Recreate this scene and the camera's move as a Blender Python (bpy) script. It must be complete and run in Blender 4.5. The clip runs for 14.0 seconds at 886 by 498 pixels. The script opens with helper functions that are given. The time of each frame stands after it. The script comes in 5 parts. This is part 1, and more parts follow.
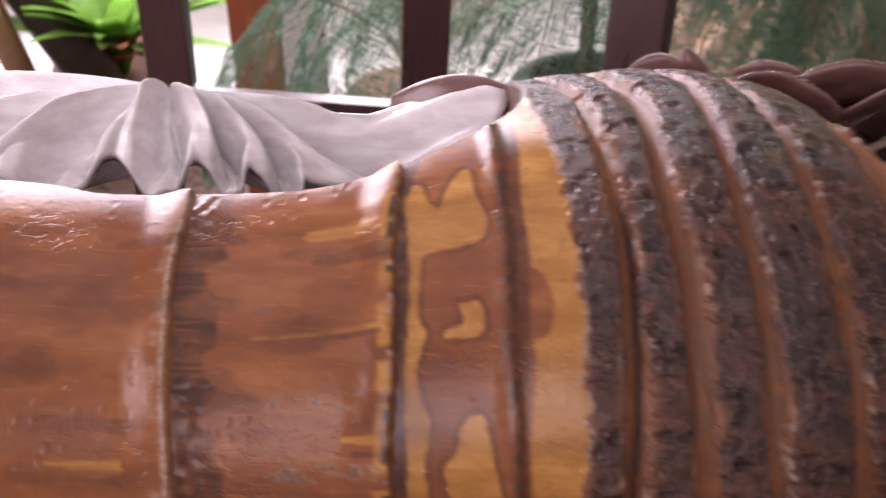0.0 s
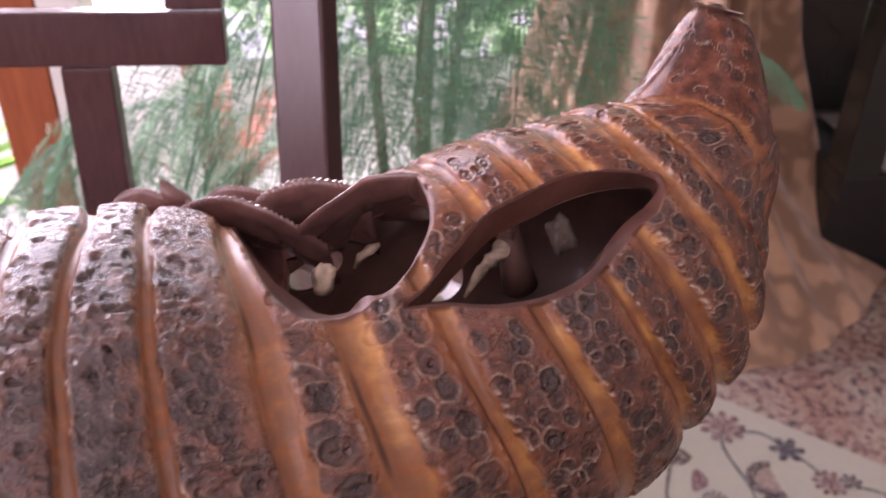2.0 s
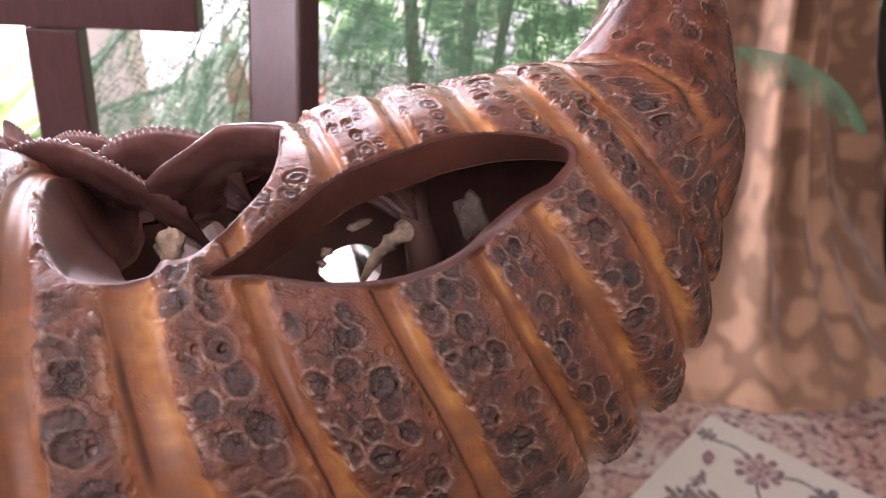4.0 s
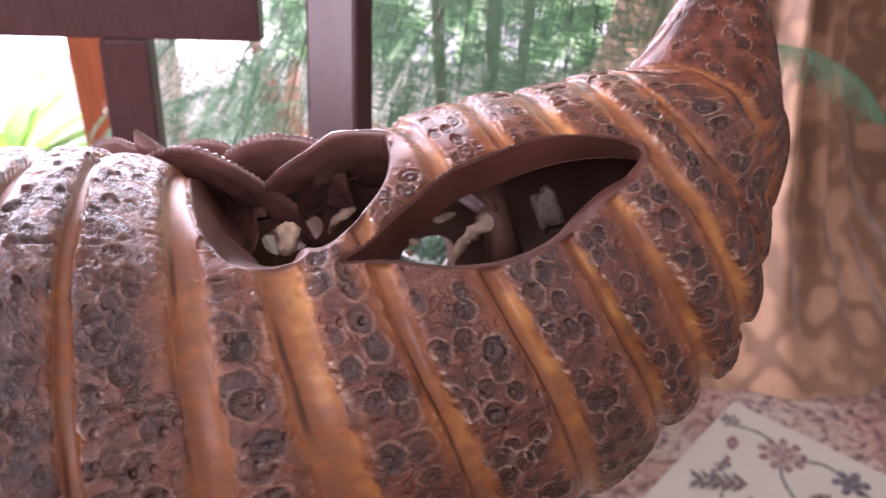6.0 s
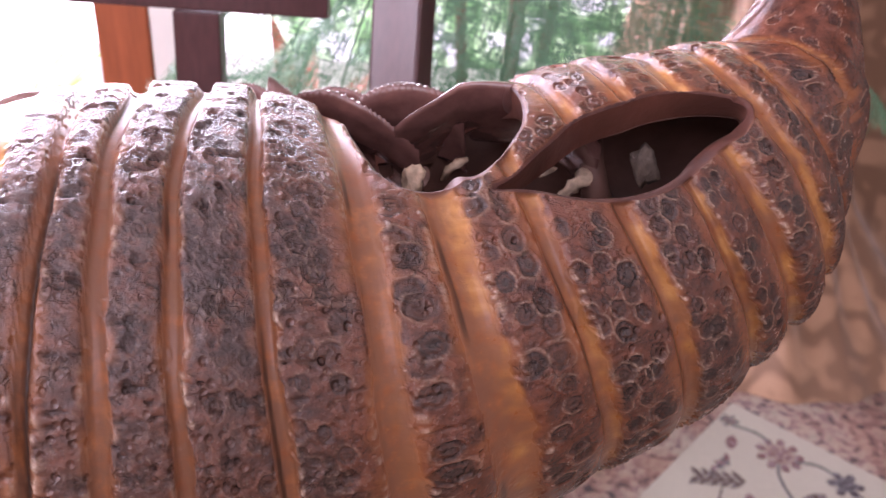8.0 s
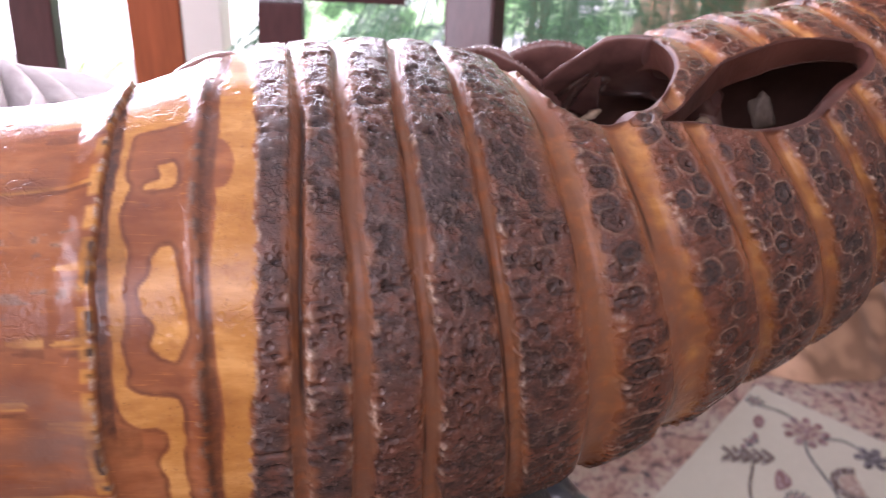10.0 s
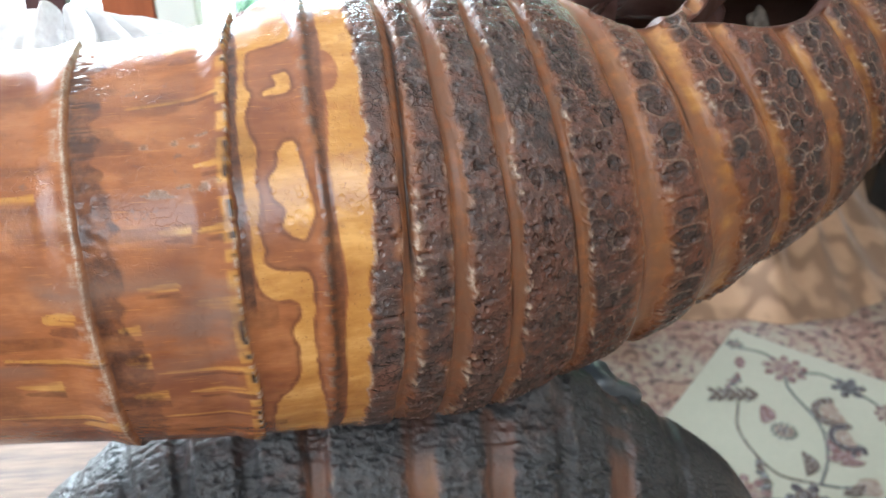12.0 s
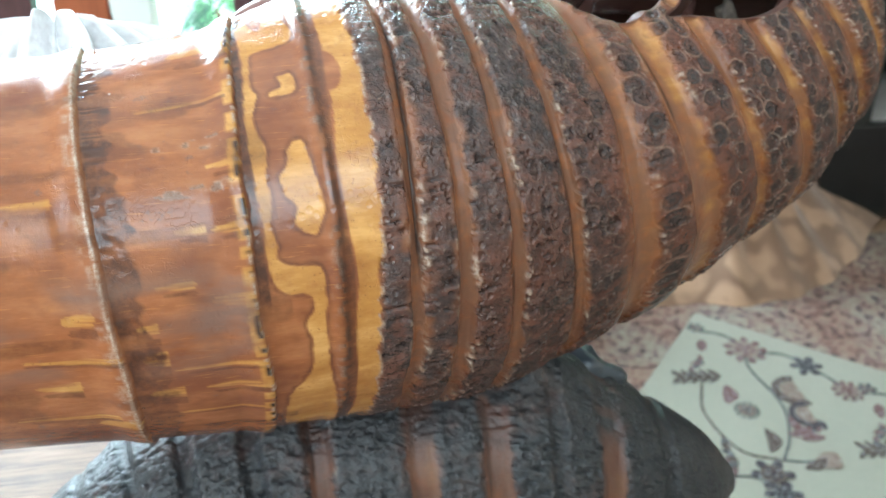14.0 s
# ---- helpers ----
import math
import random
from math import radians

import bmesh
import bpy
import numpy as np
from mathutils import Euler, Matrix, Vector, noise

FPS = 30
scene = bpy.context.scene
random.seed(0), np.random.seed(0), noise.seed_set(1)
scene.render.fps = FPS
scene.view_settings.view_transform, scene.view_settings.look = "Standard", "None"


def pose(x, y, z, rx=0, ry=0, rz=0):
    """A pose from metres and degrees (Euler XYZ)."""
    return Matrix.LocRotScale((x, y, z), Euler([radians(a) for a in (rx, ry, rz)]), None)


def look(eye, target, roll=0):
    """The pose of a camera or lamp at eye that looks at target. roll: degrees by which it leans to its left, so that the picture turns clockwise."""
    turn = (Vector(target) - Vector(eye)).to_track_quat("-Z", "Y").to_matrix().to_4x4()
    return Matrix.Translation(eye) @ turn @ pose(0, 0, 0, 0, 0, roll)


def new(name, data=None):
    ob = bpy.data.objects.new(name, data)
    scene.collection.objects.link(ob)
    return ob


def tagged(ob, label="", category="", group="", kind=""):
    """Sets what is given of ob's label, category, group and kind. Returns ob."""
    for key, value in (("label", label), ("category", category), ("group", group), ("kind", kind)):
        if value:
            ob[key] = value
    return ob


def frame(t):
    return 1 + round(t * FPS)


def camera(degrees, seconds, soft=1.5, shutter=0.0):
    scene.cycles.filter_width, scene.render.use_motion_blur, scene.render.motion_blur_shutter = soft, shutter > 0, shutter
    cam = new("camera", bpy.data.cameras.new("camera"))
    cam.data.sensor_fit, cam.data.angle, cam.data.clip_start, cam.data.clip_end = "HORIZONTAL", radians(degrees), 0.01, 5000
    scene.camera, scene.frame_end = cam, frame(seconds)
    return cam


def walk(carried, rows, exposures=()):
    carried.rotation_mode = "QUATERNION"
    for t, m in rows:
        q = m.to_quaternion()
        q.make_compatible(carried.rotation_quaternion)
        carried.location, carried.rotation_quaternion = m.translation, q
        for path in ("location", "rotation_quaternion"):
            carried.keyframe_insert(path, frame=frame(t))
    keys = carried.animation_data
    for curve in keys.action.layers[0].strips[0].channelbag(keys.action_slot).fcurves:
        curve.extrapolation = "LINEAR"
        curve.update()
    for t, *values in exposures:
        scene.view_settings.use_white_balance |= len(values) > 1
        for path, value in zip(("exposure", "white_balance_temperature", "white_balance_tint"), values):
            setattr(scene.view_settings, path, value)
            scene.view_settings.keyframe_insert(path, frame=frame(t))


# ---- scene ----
# ---- camera ----
cam = camera(53.41, 14.0, soft=1.0, shutter=0.5)
# a small lens focused on the carving
cam.data.dof.use_dof, cam.data.dof.focus_distance, cam.data.dof.aperture_fstop = True, 0.29, 18.0
ROWS = [
    (0.0, -0.0164, 0.0122, 1.0834, 50.12, -2.40, 3.38),
    (0.5, 0.0243, -0.0127, 1.0963, 51.09, -2.61, 0.02),
    (1.0, 0.0926, -0.0366, 1.0872, 54.76, -2.14, -3.19),
    (1.5, 0.1298, -0.0216, 1.0954, 55.98, -1.22, -4.80),
    (2.0, 0.1580, 0.0000, 1.0942, 58.58, -1.03, -4.95),
    (2.5, 0.1774, 0.0184, 1.0608, 59.15, -1.66, -0.63),
    (3.0, 0.2170, 0.0464, 1.0482, 59.44, -2.59, 1.62),
    (3.2, 0.2329, 0.0524, 1.0456, 59.50, -2.60, 1.42),
    (5.3, 0.2183, 0.0109, 1.0675, 59.65, -0.94, 1.02),
    (5.5, 0.2133, 0.0067, 1.0692, 59.55, -0.84, 1.06),
    (6.0, 0.2038, 0.0053, 1.0689, 59.31, -0.98, 1.20),
    (6.5, 0.1833, -0.0043, 1.0593, 59.40, -1.81, 1.34),
    (7.0, 0.1736, -0.0130, 1.0688, 59.45, -2.46, 1.50),
    (7.2, 0.1680, -0.0177, 1.0635, 59.52, -2.84, 1.53),
    (9.3, 0.1151, -0.0674, 1.0547, 60.16, -3.72, 1.29),
    (9.5, 0.1059, -0.0721, 1.0520, 59.97, -3.46, 1.30),
    (10.0, 0.0749, -0.0882, 1.0460, 60.60, -2.54, -0.08),
    (10.5, 0.0574, -0.0922, 1.0511, 60.14, -2.05, -0.88),
    (11.0, 0.0500, -0.1184, 1.0406, 60.97, -1.26, -2.03),
    (11.5, 0.0378, -0.1393, 1.0257, 60.34, -0.93, -3.05),
    (12.0, 0.0252, -0.1502, 1.0323, 60.21, -0.23, -4.39),
    (12.5, 0.0142, -0.1608, 1.0270, 60.34, 0.12, -5.36),
    (13.0, 0.0068, -0.1610, 1.0344, 60.16, 0.46, -6.53),
    (13.5, 0.0024, -0.1600, 1.0350, 60.13, 0.34, -7.37),
    (14.0, 0.0037, -0.1613, 1.0371, 59.99, 0.03, -7.94),
]
EXPOSURES = [(0.0, -0.95, 6700, 38), (1.0, -0.4, 6300, 36), (1.5, -0.2, 6400, 42), (2.5, -0.22, 6600, 44), (3.2, 0.02, 6700, 38), (5.5, 0.0, 6400, 40), (7.2, 0.12, 6350, 44), (9.5, 0.08, 6200, 40), (10.5, -0.18, 6300, 36), (11.0, 0.2, 6150, 32), (11.5, 0.22, 5950, 16), (12.5, 0.38, 5400, -4), (14.0, 0.38, 5300, -6)]
walk(cam, [(t, pose(x, y, z, rx, ry, rz)) for t, x, y, z, rx, ry, rz in ROWS], EXPOSURES)

# ---- light ----
world = bpy.data.worlds.new("sky")
scene.world = world
world.use_nodes = True
wn = world.node_tree
bg = wn.nodes["Background"]
sky = wn.nodes.new("ShaderNodeTexSky")
sky.sky_type, sky.sun_disc = "NISHITA", False
sky.sun_elevation, sky.sun_rotation = radians(70), radians(-25)
wn.links.new(sky.outputs[0], bg.inputs[0])
bg.inputs[1].default_value = 0.12


def sun(strength, direction, angle):
    d = bpy.data.lights.new("sun", "SUN")
    d.energy, d.angle, d.color = strength, radians(angle), (1.0, 0.96, 0.9)
    ob = new("sun", d)
    ob.matrix_world = look((0, 0, 5), Vector((0, 0, 5)) + Vector(direction))
    return tagged(ob, kind="structure")


def window_light(name, place, target, width, height, watts, colour):
    d = bpy.data.lights.new(name, "AREA")
    d.shape, d.size, d.size_y, d.energy, d.color = "RECTANGLE", width, height, watts, colour
    ob = new(name, d)
    ob.matrix_world = look(place, target)
    return tagged(ob, kind="structure")


sun(2.4, (0.15, -0.30, -0.94), 6.0)
# daylight through the garden door behind the table, and an added fill lamp high behind the camera
window_light("garden_door_light", (-0.95, 1.99, 1.50), (-0.3, 0.0, 0.9), 1.9, 1.5, 215, (0.93, 0.97, 1.0))
window_light("front_fill_light", (0.2, -1.93, 2.45), (0.2, 0.0, 0.8), 2.2, 0.95, 36, (1.0, 0.97, 0.95))
window_light("side_window_light", (-2.55, -0.75, 1.78), (0.0, 0.2, 0.85), 1.5, 1.7, 76, (1.0, 0.98, 0.97))


# ---- materials ----
def material(name):
    m = bpy.data.materials.new(name)
    m.use_nodes = True
    t = m.node_tree
    return m, t, t.nodes["Principled BSDF"]


def node(t, kind, **values):
    n = t.nodes.new(kind)
    for key, value in values.items():
        if key in n.inputs:
            n.inputs[key].default_value = value
    return n


def coords(t, scale=(1, 1, 1)):
    c, m = t.nodes.new("ShaderNodeTexCoord"), t.nodes.new("ShaderNodeMapping")
    m.inputs["Scale"].default_value = scale
    t.links.new(c.outputs["Object"], m.inputs["Vector"])
    return m.outputs["Vector"]


def noise_of(t, vector, scale, detail=4.0, rough=0.6):
    n = node(t, "ShaderNodeTexNoise", Scale=scale, Detail=detail, Roughness=rough)
    if vector:
        t.links.new(vector, n.inputs["Vector"])
    return n.outputs["Fac"]


def ramp(t, fac, stops):
    r = t.nodes.new("ShaderNodeValToRGB")
    e = r.color_ramp.elements
    while len(e) < len(stops):
        e.new(0.5)
    for k, (p, c) in zip(e, stops):
        k.position, k.color = p, (*c, 1) if len(c) == 3 else c
    t.links.new(fac, r.inputs[0])
    return r.outputs[0]


def mixed(t, fac, a, b, mode="MIX"):
    m = t.nodes.new("ShaderNodeMix")
    m.data_type, m.blend_type = "RGBA", mode
    for value, socket in ((fac, m.inputs[0]), (a, m.inputs[6]), (b, m.inputs[7])):
        if isinstance(value, (int, float)):
            socket.default_value = value
        elif isinstance(value, tuple):
            socket.default_value = (*value, 1)
        else:
            t.links.new(value, socket)
    return m.outputs[2]


def arith(t, kind, a, b=0.0, c=0.0):
    m = t.nodes.new("ShaderNodeMath")
    m.operation = kind
    for value, socket in zip((a, b, c), m.inputs):
        if isinstance(value, (int, float)):
            socket.default_value = value
        else:
            t.links.new(value, socket)
    return m.outputs[0]


def attr(t, name):
    a = t.nodes.new("ShaderNodeAttribute")
    a.attribute_name = name
    return a.outputs["Fac"]


def bump(t, b, height, strength, distance):
    n = node(t, "ShaderNodeBump", Strength=strength, Distance=distance)
    t.links.new(height, n.inputs["Height"])
    t.links.new(n.outputs[0], b.inputs["Normal"])


def plain(name, colour, rough=0.5, vary=0.25, scale=30.0, metal=0.0, relief=0.3, size=0.001, stretch=(1, 1, 1), coat=0.0):
    """A surface of one colour with grain at two scales."""
    m, t, b = material(name)
    v = coords(t, stretch)
    fine, coarse = noise_of(t, v, scale, 6), noise_of(t, v, scale / 7, 3)
    both = arith(t, "ADD", arith(t, "MULTIPLY", fine, 0.6), arith(t, "MULTIPLY", coarse, 0.4))
    dark = tuple(c * (1 - vary) for c in colour)
    light = tuple(min(1, c * (1 + vary)) for c in colour)
    t.links.new(ramp(t, both, ((0.3, dark), (0.7, light))), b.inputs["Base Color"])
    t.links.new(arith(t, "MULTIPLY_ADD", coarse, 0.3, rough - 0.15), b.inputs["Roughness"])
    b.inputs["Metallic"].default_value = metal
    b.inputs["Coat Weight"].default_value = coat
    b.inputs["Coat Roughness"].default_value = 0.2
    bump(t, b, both, relief, size)
    return m


def bamboo_material(name, grime=0.0, tone=1.0):
    """Lacquered bamboo: attributes along the culm say where the rind is dark, scarred or scraped to the yellow wood."""
    m, t, b = material(name)
    v = coords(t)

    def mask(value, lo, hi, top=1.0):
        """From 0 at lo to top at hi, rising or falling."""
        ends = ((lo, (0, 0, 0)), (hi, (top, top, top)))
        return ramp(t, value, ends if lo < hi else ends[::-1])

    streaks, threads = noise_of(t, coords(t, (14, 45, 45)), 2.2, 4), noise_of(t, coords(t, (9, 120, 120)), 6, 4)
    blotch, fine, grit = noise_of(t, v, 22, 5), noise_of(t, v, 150, 6), noise_of(t, v, 480, 5, 0.7)
    patches, clouds, smear = noise_of(t, coords(t, (0.5, 1, 1)), 38, 4), noise_of(t, v, 14, 4), noise_of(t, coords(t, (0.35, 1, 1)), 60, 5)
    rind = ramp(t, streaks, ((0.28, (0.185 * tone, 0.060 * tone, 0.022)), (0.5, (0.265 * tone, 0.092 * tone, 0.032)), (0.74, (0.37 * tone, 0.150 * tone, 0.055))))
    rind = mixed(t, mask(clouds, 0.50, 0.66, 0.75), rind, (0.155 * tone, 0.050 * tone, 0.024))
    rind = mixed(t, mask(patches, 0.55, 0.70, 0.7), rind, (0.12 * tone, 0.034 * tone, 0.018))
    rind = mixed(t, mask(threads, 0.60, 0.72, 0.45), rind, (0.42, 0.17, 0.045))
    rind = mixed(t, mask(arith(t, "MULTIPLY", smear, fine), 0.36, 0.44, 0.5), rind, (0.10, 0.075, 0.065))
    rind = mixed(t, arith(t, "MULTIPLY", attr(t, "groove"), mask(fine, 0.25, 0.55, 0.95)), rind, (0.165, 0.078, 0.046))
    dusk = ramp(t, fine, ((0.3, (0.024, 0.017, 0.016)), (0.5, (0.056, 0.038, 0.035)), (0.75, (0.110, 0.076, 0.068))))
    ruddy = ramp(t, fine, ((0.3, (0.032, 0.013, 0.009)), (0.5, (0.088, 0.029, 0.016)), (0.75, (0.175, 0.060, 0.030))))
    bark = mixed(t, attr(t, "ruddy"), dusk, ruddy)
    bark = mixed(t, mask(blotch, 0.48, 0.66, 0.5), bark, (0.115 * tone, 0.042, 0.024))
    bark = mixed(t, mask(smear, 0.58, 0.68, 0.3), bark, (0.20, 0.135, 0.105))
    unworn = arith(t, "MULTIPLY_ADD", attr(t, "polish"), -0.9, 1.0)
    mottle = noise_of(t, coords(t, (1, 1.3, 1.3)), 95, 4)
    bark = mixed(t, mask(mottle, 0.50, 0.62, 0.50), bark, (0.150 * tone, 0.056 * tone, 0.034))
    bark = mixed(t, mask(mottle, 0.44, 0.34, 0.35), bark, (0.028, 0.022, 0.023))
    warped = node(t, "ShaderNodeVectorMath")
    warped.operation = "MULTIPLY_ADD"
    warp = node(t, "ShaderNodeTexNoise", Scale=170.0, Detail=3.0)
    t.links.new(v, warp.inputs["Vector"])
    t.links.new(warp.outputs["Color"], warped.inputs[0])
    warped.inputs[1].default_value = (0.012, 0.008, 0.008)
    t.links.new(v, warped.inputs[2])
    plates = node(t, "ShaderNodeTexVoronoi", Scale=190.0)
    plates.feature = "DISTANCE_TO_EDGE"
    t.links.new(warped.outputs[0], plates.inputs["Vector"])
    cracks = arith(t, "MULTIPLY", mask(plates.outputs["Distance"], 0.085, 0.035), mask(smear, 0.52, 0.60, 0.9))
    cracks = arith(t, "MULTIPLY", cracks, unworn)
    bark = mixed(t, arith(t, "MULTIPLY", cracks, 0.5), bark, (0.010, 0.007, 0.007))
    bark = mixed(t, arith(t, "MULTIPLY", mask(grit, 0.60, 0.70, 0.55), unworn), bark, (0.24, 0.17, 0.13))
    bark = mixed(t, arith(t, "MULTIPLY", mask(grit, 0.42, 0.32, 0.7), unworn), bark, (0.012, 0.008, 0.007))
    bark = mixed(t, attr(t, "scar"), bark, ramp(t, grit, ((0.35, (0.015, 0.010, 0.009)), (0.7, (0.052, 0.033, 0.028)))))
    scrape = ramp(t, streaks, ((0.28, (0.30, 0.125, 0.028)), (0.5, (0.41, 0.190, 0.045)), (0.72, (0.58, 0.31, 0.095))))
    scrape = mixed(t, mask(grit, 0.60, 0.70, 0.6), scrape, (0.14, 0.06, 0.025))
    scrape = mixed(t, mask(fine, 0.55, 0.70, 0.35), scrape, (0.24, 0.085, 0.025))
    c = mixed(t, attr(t, "dark"), rind, bark)
    c = mixed(t, attr(t, "yellow"), c, scrape)
    c = mixed(t, attr(t, "pale"), c, ramp(t, grit, ((0.35, (0.27, 0.15, 0.09)), (0.65, (0.52, 0.42, 0.33)))))
    c = mixed(t, attr(t, "black"), c, (0.014, 0.008, 0.007))
    c = mixed(t, arith(t, "MULTIPLY", attr(t, "stain_shade"), mask(fine, 0.15, 0.6, 0.95)), c, (0.058 * tone, 0.021 * tone, 0.012))
    c = mixed(t, arith(t, "MULTIPLY", attr(t, "dull"), mask(smear, 0.32, 0.55, 0.8)), c, (0.165, 0.098, 0.075))
    c = mixed(t, attr(t, "worn"), c, ramp(t, blotch, ((0.35, (0.040, 0.022, 0.020)), (0.6, (0.100, 0.044, 0.034)))))
    if grime:
        c = mixed(t, arith(t, "MULTIPLY", mask(blotch, 0.28, 0.48, grime), arith(t, "MULTIPLY_ADD", attr(t, "dark"), 0.55, 0.45)), c, ramp(t, grit, ((0.35, (0.008, 0.009, 0.010)), (0.7, (0.042, 0.045, 0.050)))))
    t.links.new(c, b.inputs["Base Color"])
    rough = arith(t, "ADD", arith(t, "MULTIPLY", attr(t, "dark"), 0.05), arith(t, "MULTIPLY_ADD", fine, 0.22, 0.09))
    rough = arith(t, "MULTIPLY_ADD", attr(t, "worn"), 0.22, arith(t, "MULTIPLY_ADD", attr(t, "groove"), 0.14, rough))
    t.links.new(arith(t, "MULTIPLY", rough, 1.0 + 0.4 * grime), b.inputs["Roughness"])
    gloss = arith(t, "MULTIPLY_ADD", arith(t, "MAXIMUM", arith(t, "MAXIMUM", attr(t, "worn"), attr(t, "polish")), arith(t, "MULTIPLY", attr(t, "groove"), 0.6)), -0.36, 0.48 + 0.1 * grime)
    t.links.new(gloss, b.inputs["Specular IOR Level"])
    knobs = arith(t, "ADD", arith(t, "MULTIPLY", fine, 0.6), arith(t, "MULTIPLY", grit, 0.4))
    cells = node(t, "ShaderNodeTexVoronoi", Scale=230.0)
    t.links.new(coords(t, (1.0, 0.8, 0.8)), cells.inputs["Vector"])
    holes = arith(t, "MULTIPLY", mask(cells.outputs["Distance"], 0.34, 0.16), mask(blotch, 0.44, 0.58))
    knobs = arith(t, "MULTIPLY_ADD", arith(t, "MAXIMUM", holes, arith(t, "MULTIPLY", cracks, 0.5)), -0.6, arith(t, "MULTIPLY_ADD", blotch, 0.8, knobs))
    height = arith(t, "MULTIPLY", knobs, arith(t, "MULTIPLY_ADD", attr(t, "dark"), 0.85, 0.10))
    height = arith(t, "MULTIPLY", height, arith(t, "MULTIPLY_ADD", attr(t, "polish"), -0.75, 1.0))
    bump(t, b, height, 0.9, 0.0021)
    return m


BAMBOO = bamboo_material("lacquered_bamboo")
ROOT = bamboo_material("charred_bamboo_root", 0.9, 0.8)
INSIDE = plain("bamboo_inside", (0.13, 0.070, 0.052), 0.45, 0.45, 60, relief=0.5, coat=0.2)
CREAM = plain("bare_bamboo_flesh", (0.47, 0.36, 0.25), 0.6, 0.7, 160, relief=1.0, size=0.003)
CARVED = plain("polished_lilac_carving", (0.84, 0.79, 0.81), 0.24, 0.3, 60, stretch=(1, 3, 3), coat=0.8)
CHAIR = plain("dark_mahogany", (0.050, 0.020, 0.022), 0.32, 0.35, 40, stretch=(6, 6, 1), coat=0.25)
OAK = plain("pale_grained_table", (0.21, 0.138, 0.10), 0.70, 0.85, 60, stretch=(0.5, 9, 1))
ORANGE = plain("orange_stained_wood", (0.32, 0.085, 0.03), 0.45, 0.3, 18, stretch=(5, 5, 0.6))
WHITE = plain("white_paint", (0.78, 0.77, 0.74), 0.5, 0.06, 8)
WALL = plain("tan_wall_paint", (0.36, 0.31, 0.25), 0.85, 0.06, 5)


def foliage(name, colour, rough, scale):
    """Leaf green that lets some of the light through."""
    m, t, b = material(name)
    c = ramp(t, noise_of(t, coords(t), scale, 4), ((0.3, tuple(q * 0.6 for q in colour)), (0.7, tuple(q * 1.35 for q in colour))))
    t.links.new(c, b.inputs["Base Color"])
    b.inputs["Roughness"].default_value = rough
    glow = t.nodes.new("ShaderNodeBsdfTranslucent")
    t.links.new(c, glow.inputs[0])
    both = t.nodes.new("ShaderNodeMixShader")
    both.inputs[0].default_value = 0.4
    t.links.new(b.outputs[0], both.inputs[1])
    t.links.new(glow.outputs[0], both.inputs[2])
    t.links.new(both.outputs[0], t.nodes["Material Output"].inputs[0])
    return m


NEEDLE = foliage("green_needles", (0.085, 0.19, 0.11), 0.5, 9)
# the same needles, with sunlight put into a paler green
SUNLIT_NEEDLE = foliage("sunlit_green_needles", (0.27, 0.42, 0.29), 0.5, 9)
LEAF = foliage("broad_green_leaf", (0.16, 0.36, 0.05), 0.42, 14)
TWIG = plain("brown_twig", (0.13, 0.075, 0.04), 0.8, 0.3, 40)
GLAZE = plain("dark_green_glaze", (0.008, 0.012, 0.011), 0.16, 0.4, 14, coat=0.6)


# ---- building ----
def mesh_of(name, verts, faces, mat, smooth=True):
    me = bpy.data.meshes.new(name)
    me.from_pydata([tuple(v) for v in verts], [], faces)
    me.materials.append(mat)
    me.polygons.foreach_set("use_smooth", [smooth] * len(me.polygons))
    me.update()
    return me


def part(name, bm, mat, parent=None, label="", smooth=False):
    me = bpy.data.meshes.new(name)
    bm.to_mesh(me)
    bm.free()
    me.materials.append(mat)
    if smooth:
        me.polygons.foreach_set("use_smooth", [True] * len(me.polygons))
    ob = new(name, me)
    ob.parent = parent
    return tagged(ob, label)


def hang(name, me, parent=None, label=""):
    ob = new(name, me)
    ob.parent = parent
    return tagged(ob, label)


def add_box(bm, lo, hi, bevel=0.0, turn=None):
    c = [(a + b) / 2 for a, b in zip(lo, hi)]
    m = Matrix.Translation(c) @ (turn or Matrix()) @ Matrix.Diagonal((*[b - a for a, b in zip(lo, hi)], 1))
    made = bmesh.ops.create_cube(bm, size=1, matrix=m)["verts"]
    if bevel:
        edges = list({e for v in made for e in v.link_edges})
        bmesh.ops.bevel(bm, geom=edges, offset=bevel, segments=2, affect="EDGES", profile=0.7)


def box(name, lo, hi, mat, parent=None, label="", bevel=0.002, turn=None):
    bm = bmesh.new()
    add_box(bm, lo, hi, bevel, turn)
    return part(name, bm, mat, parent, label)


def structure(ob, label="", category=""):
    return tagged(ob, label, category, kind="structure")


def tube_mesh(name, line, radii, mat, sides=8):
    """A round bar along a line of points."""
    line = [Vector(p) for p in line]
    verts, faces = [], []
    for i, p in enumerate(line):
        d = (line[min(i + 1, len(line) - 1)] - line[max(i - 1, 0)]).normalized()
        a = d.orthogonal().normalized()
        b = d.cross(a)
        for k in range(sides):
            w = 2 * math.pi * k / sides
            verts.append(p + radii[i] * (math.cos(w) * a + math.sin(w) * b))
    for i in range(len(line) - 1):
        for k in range(sides):
            n = (k + 1) % sides
            faces.append((i * sides + k, i * sides + n, (i + 1) * sides + n, (i + 1) * sides + k))
    faces += [tuple(range(sides))[::-1], tuple(range((len(line) - 1) * sides, len(line) * sides))]
    return mesh_of(name, verts, faces, mat)


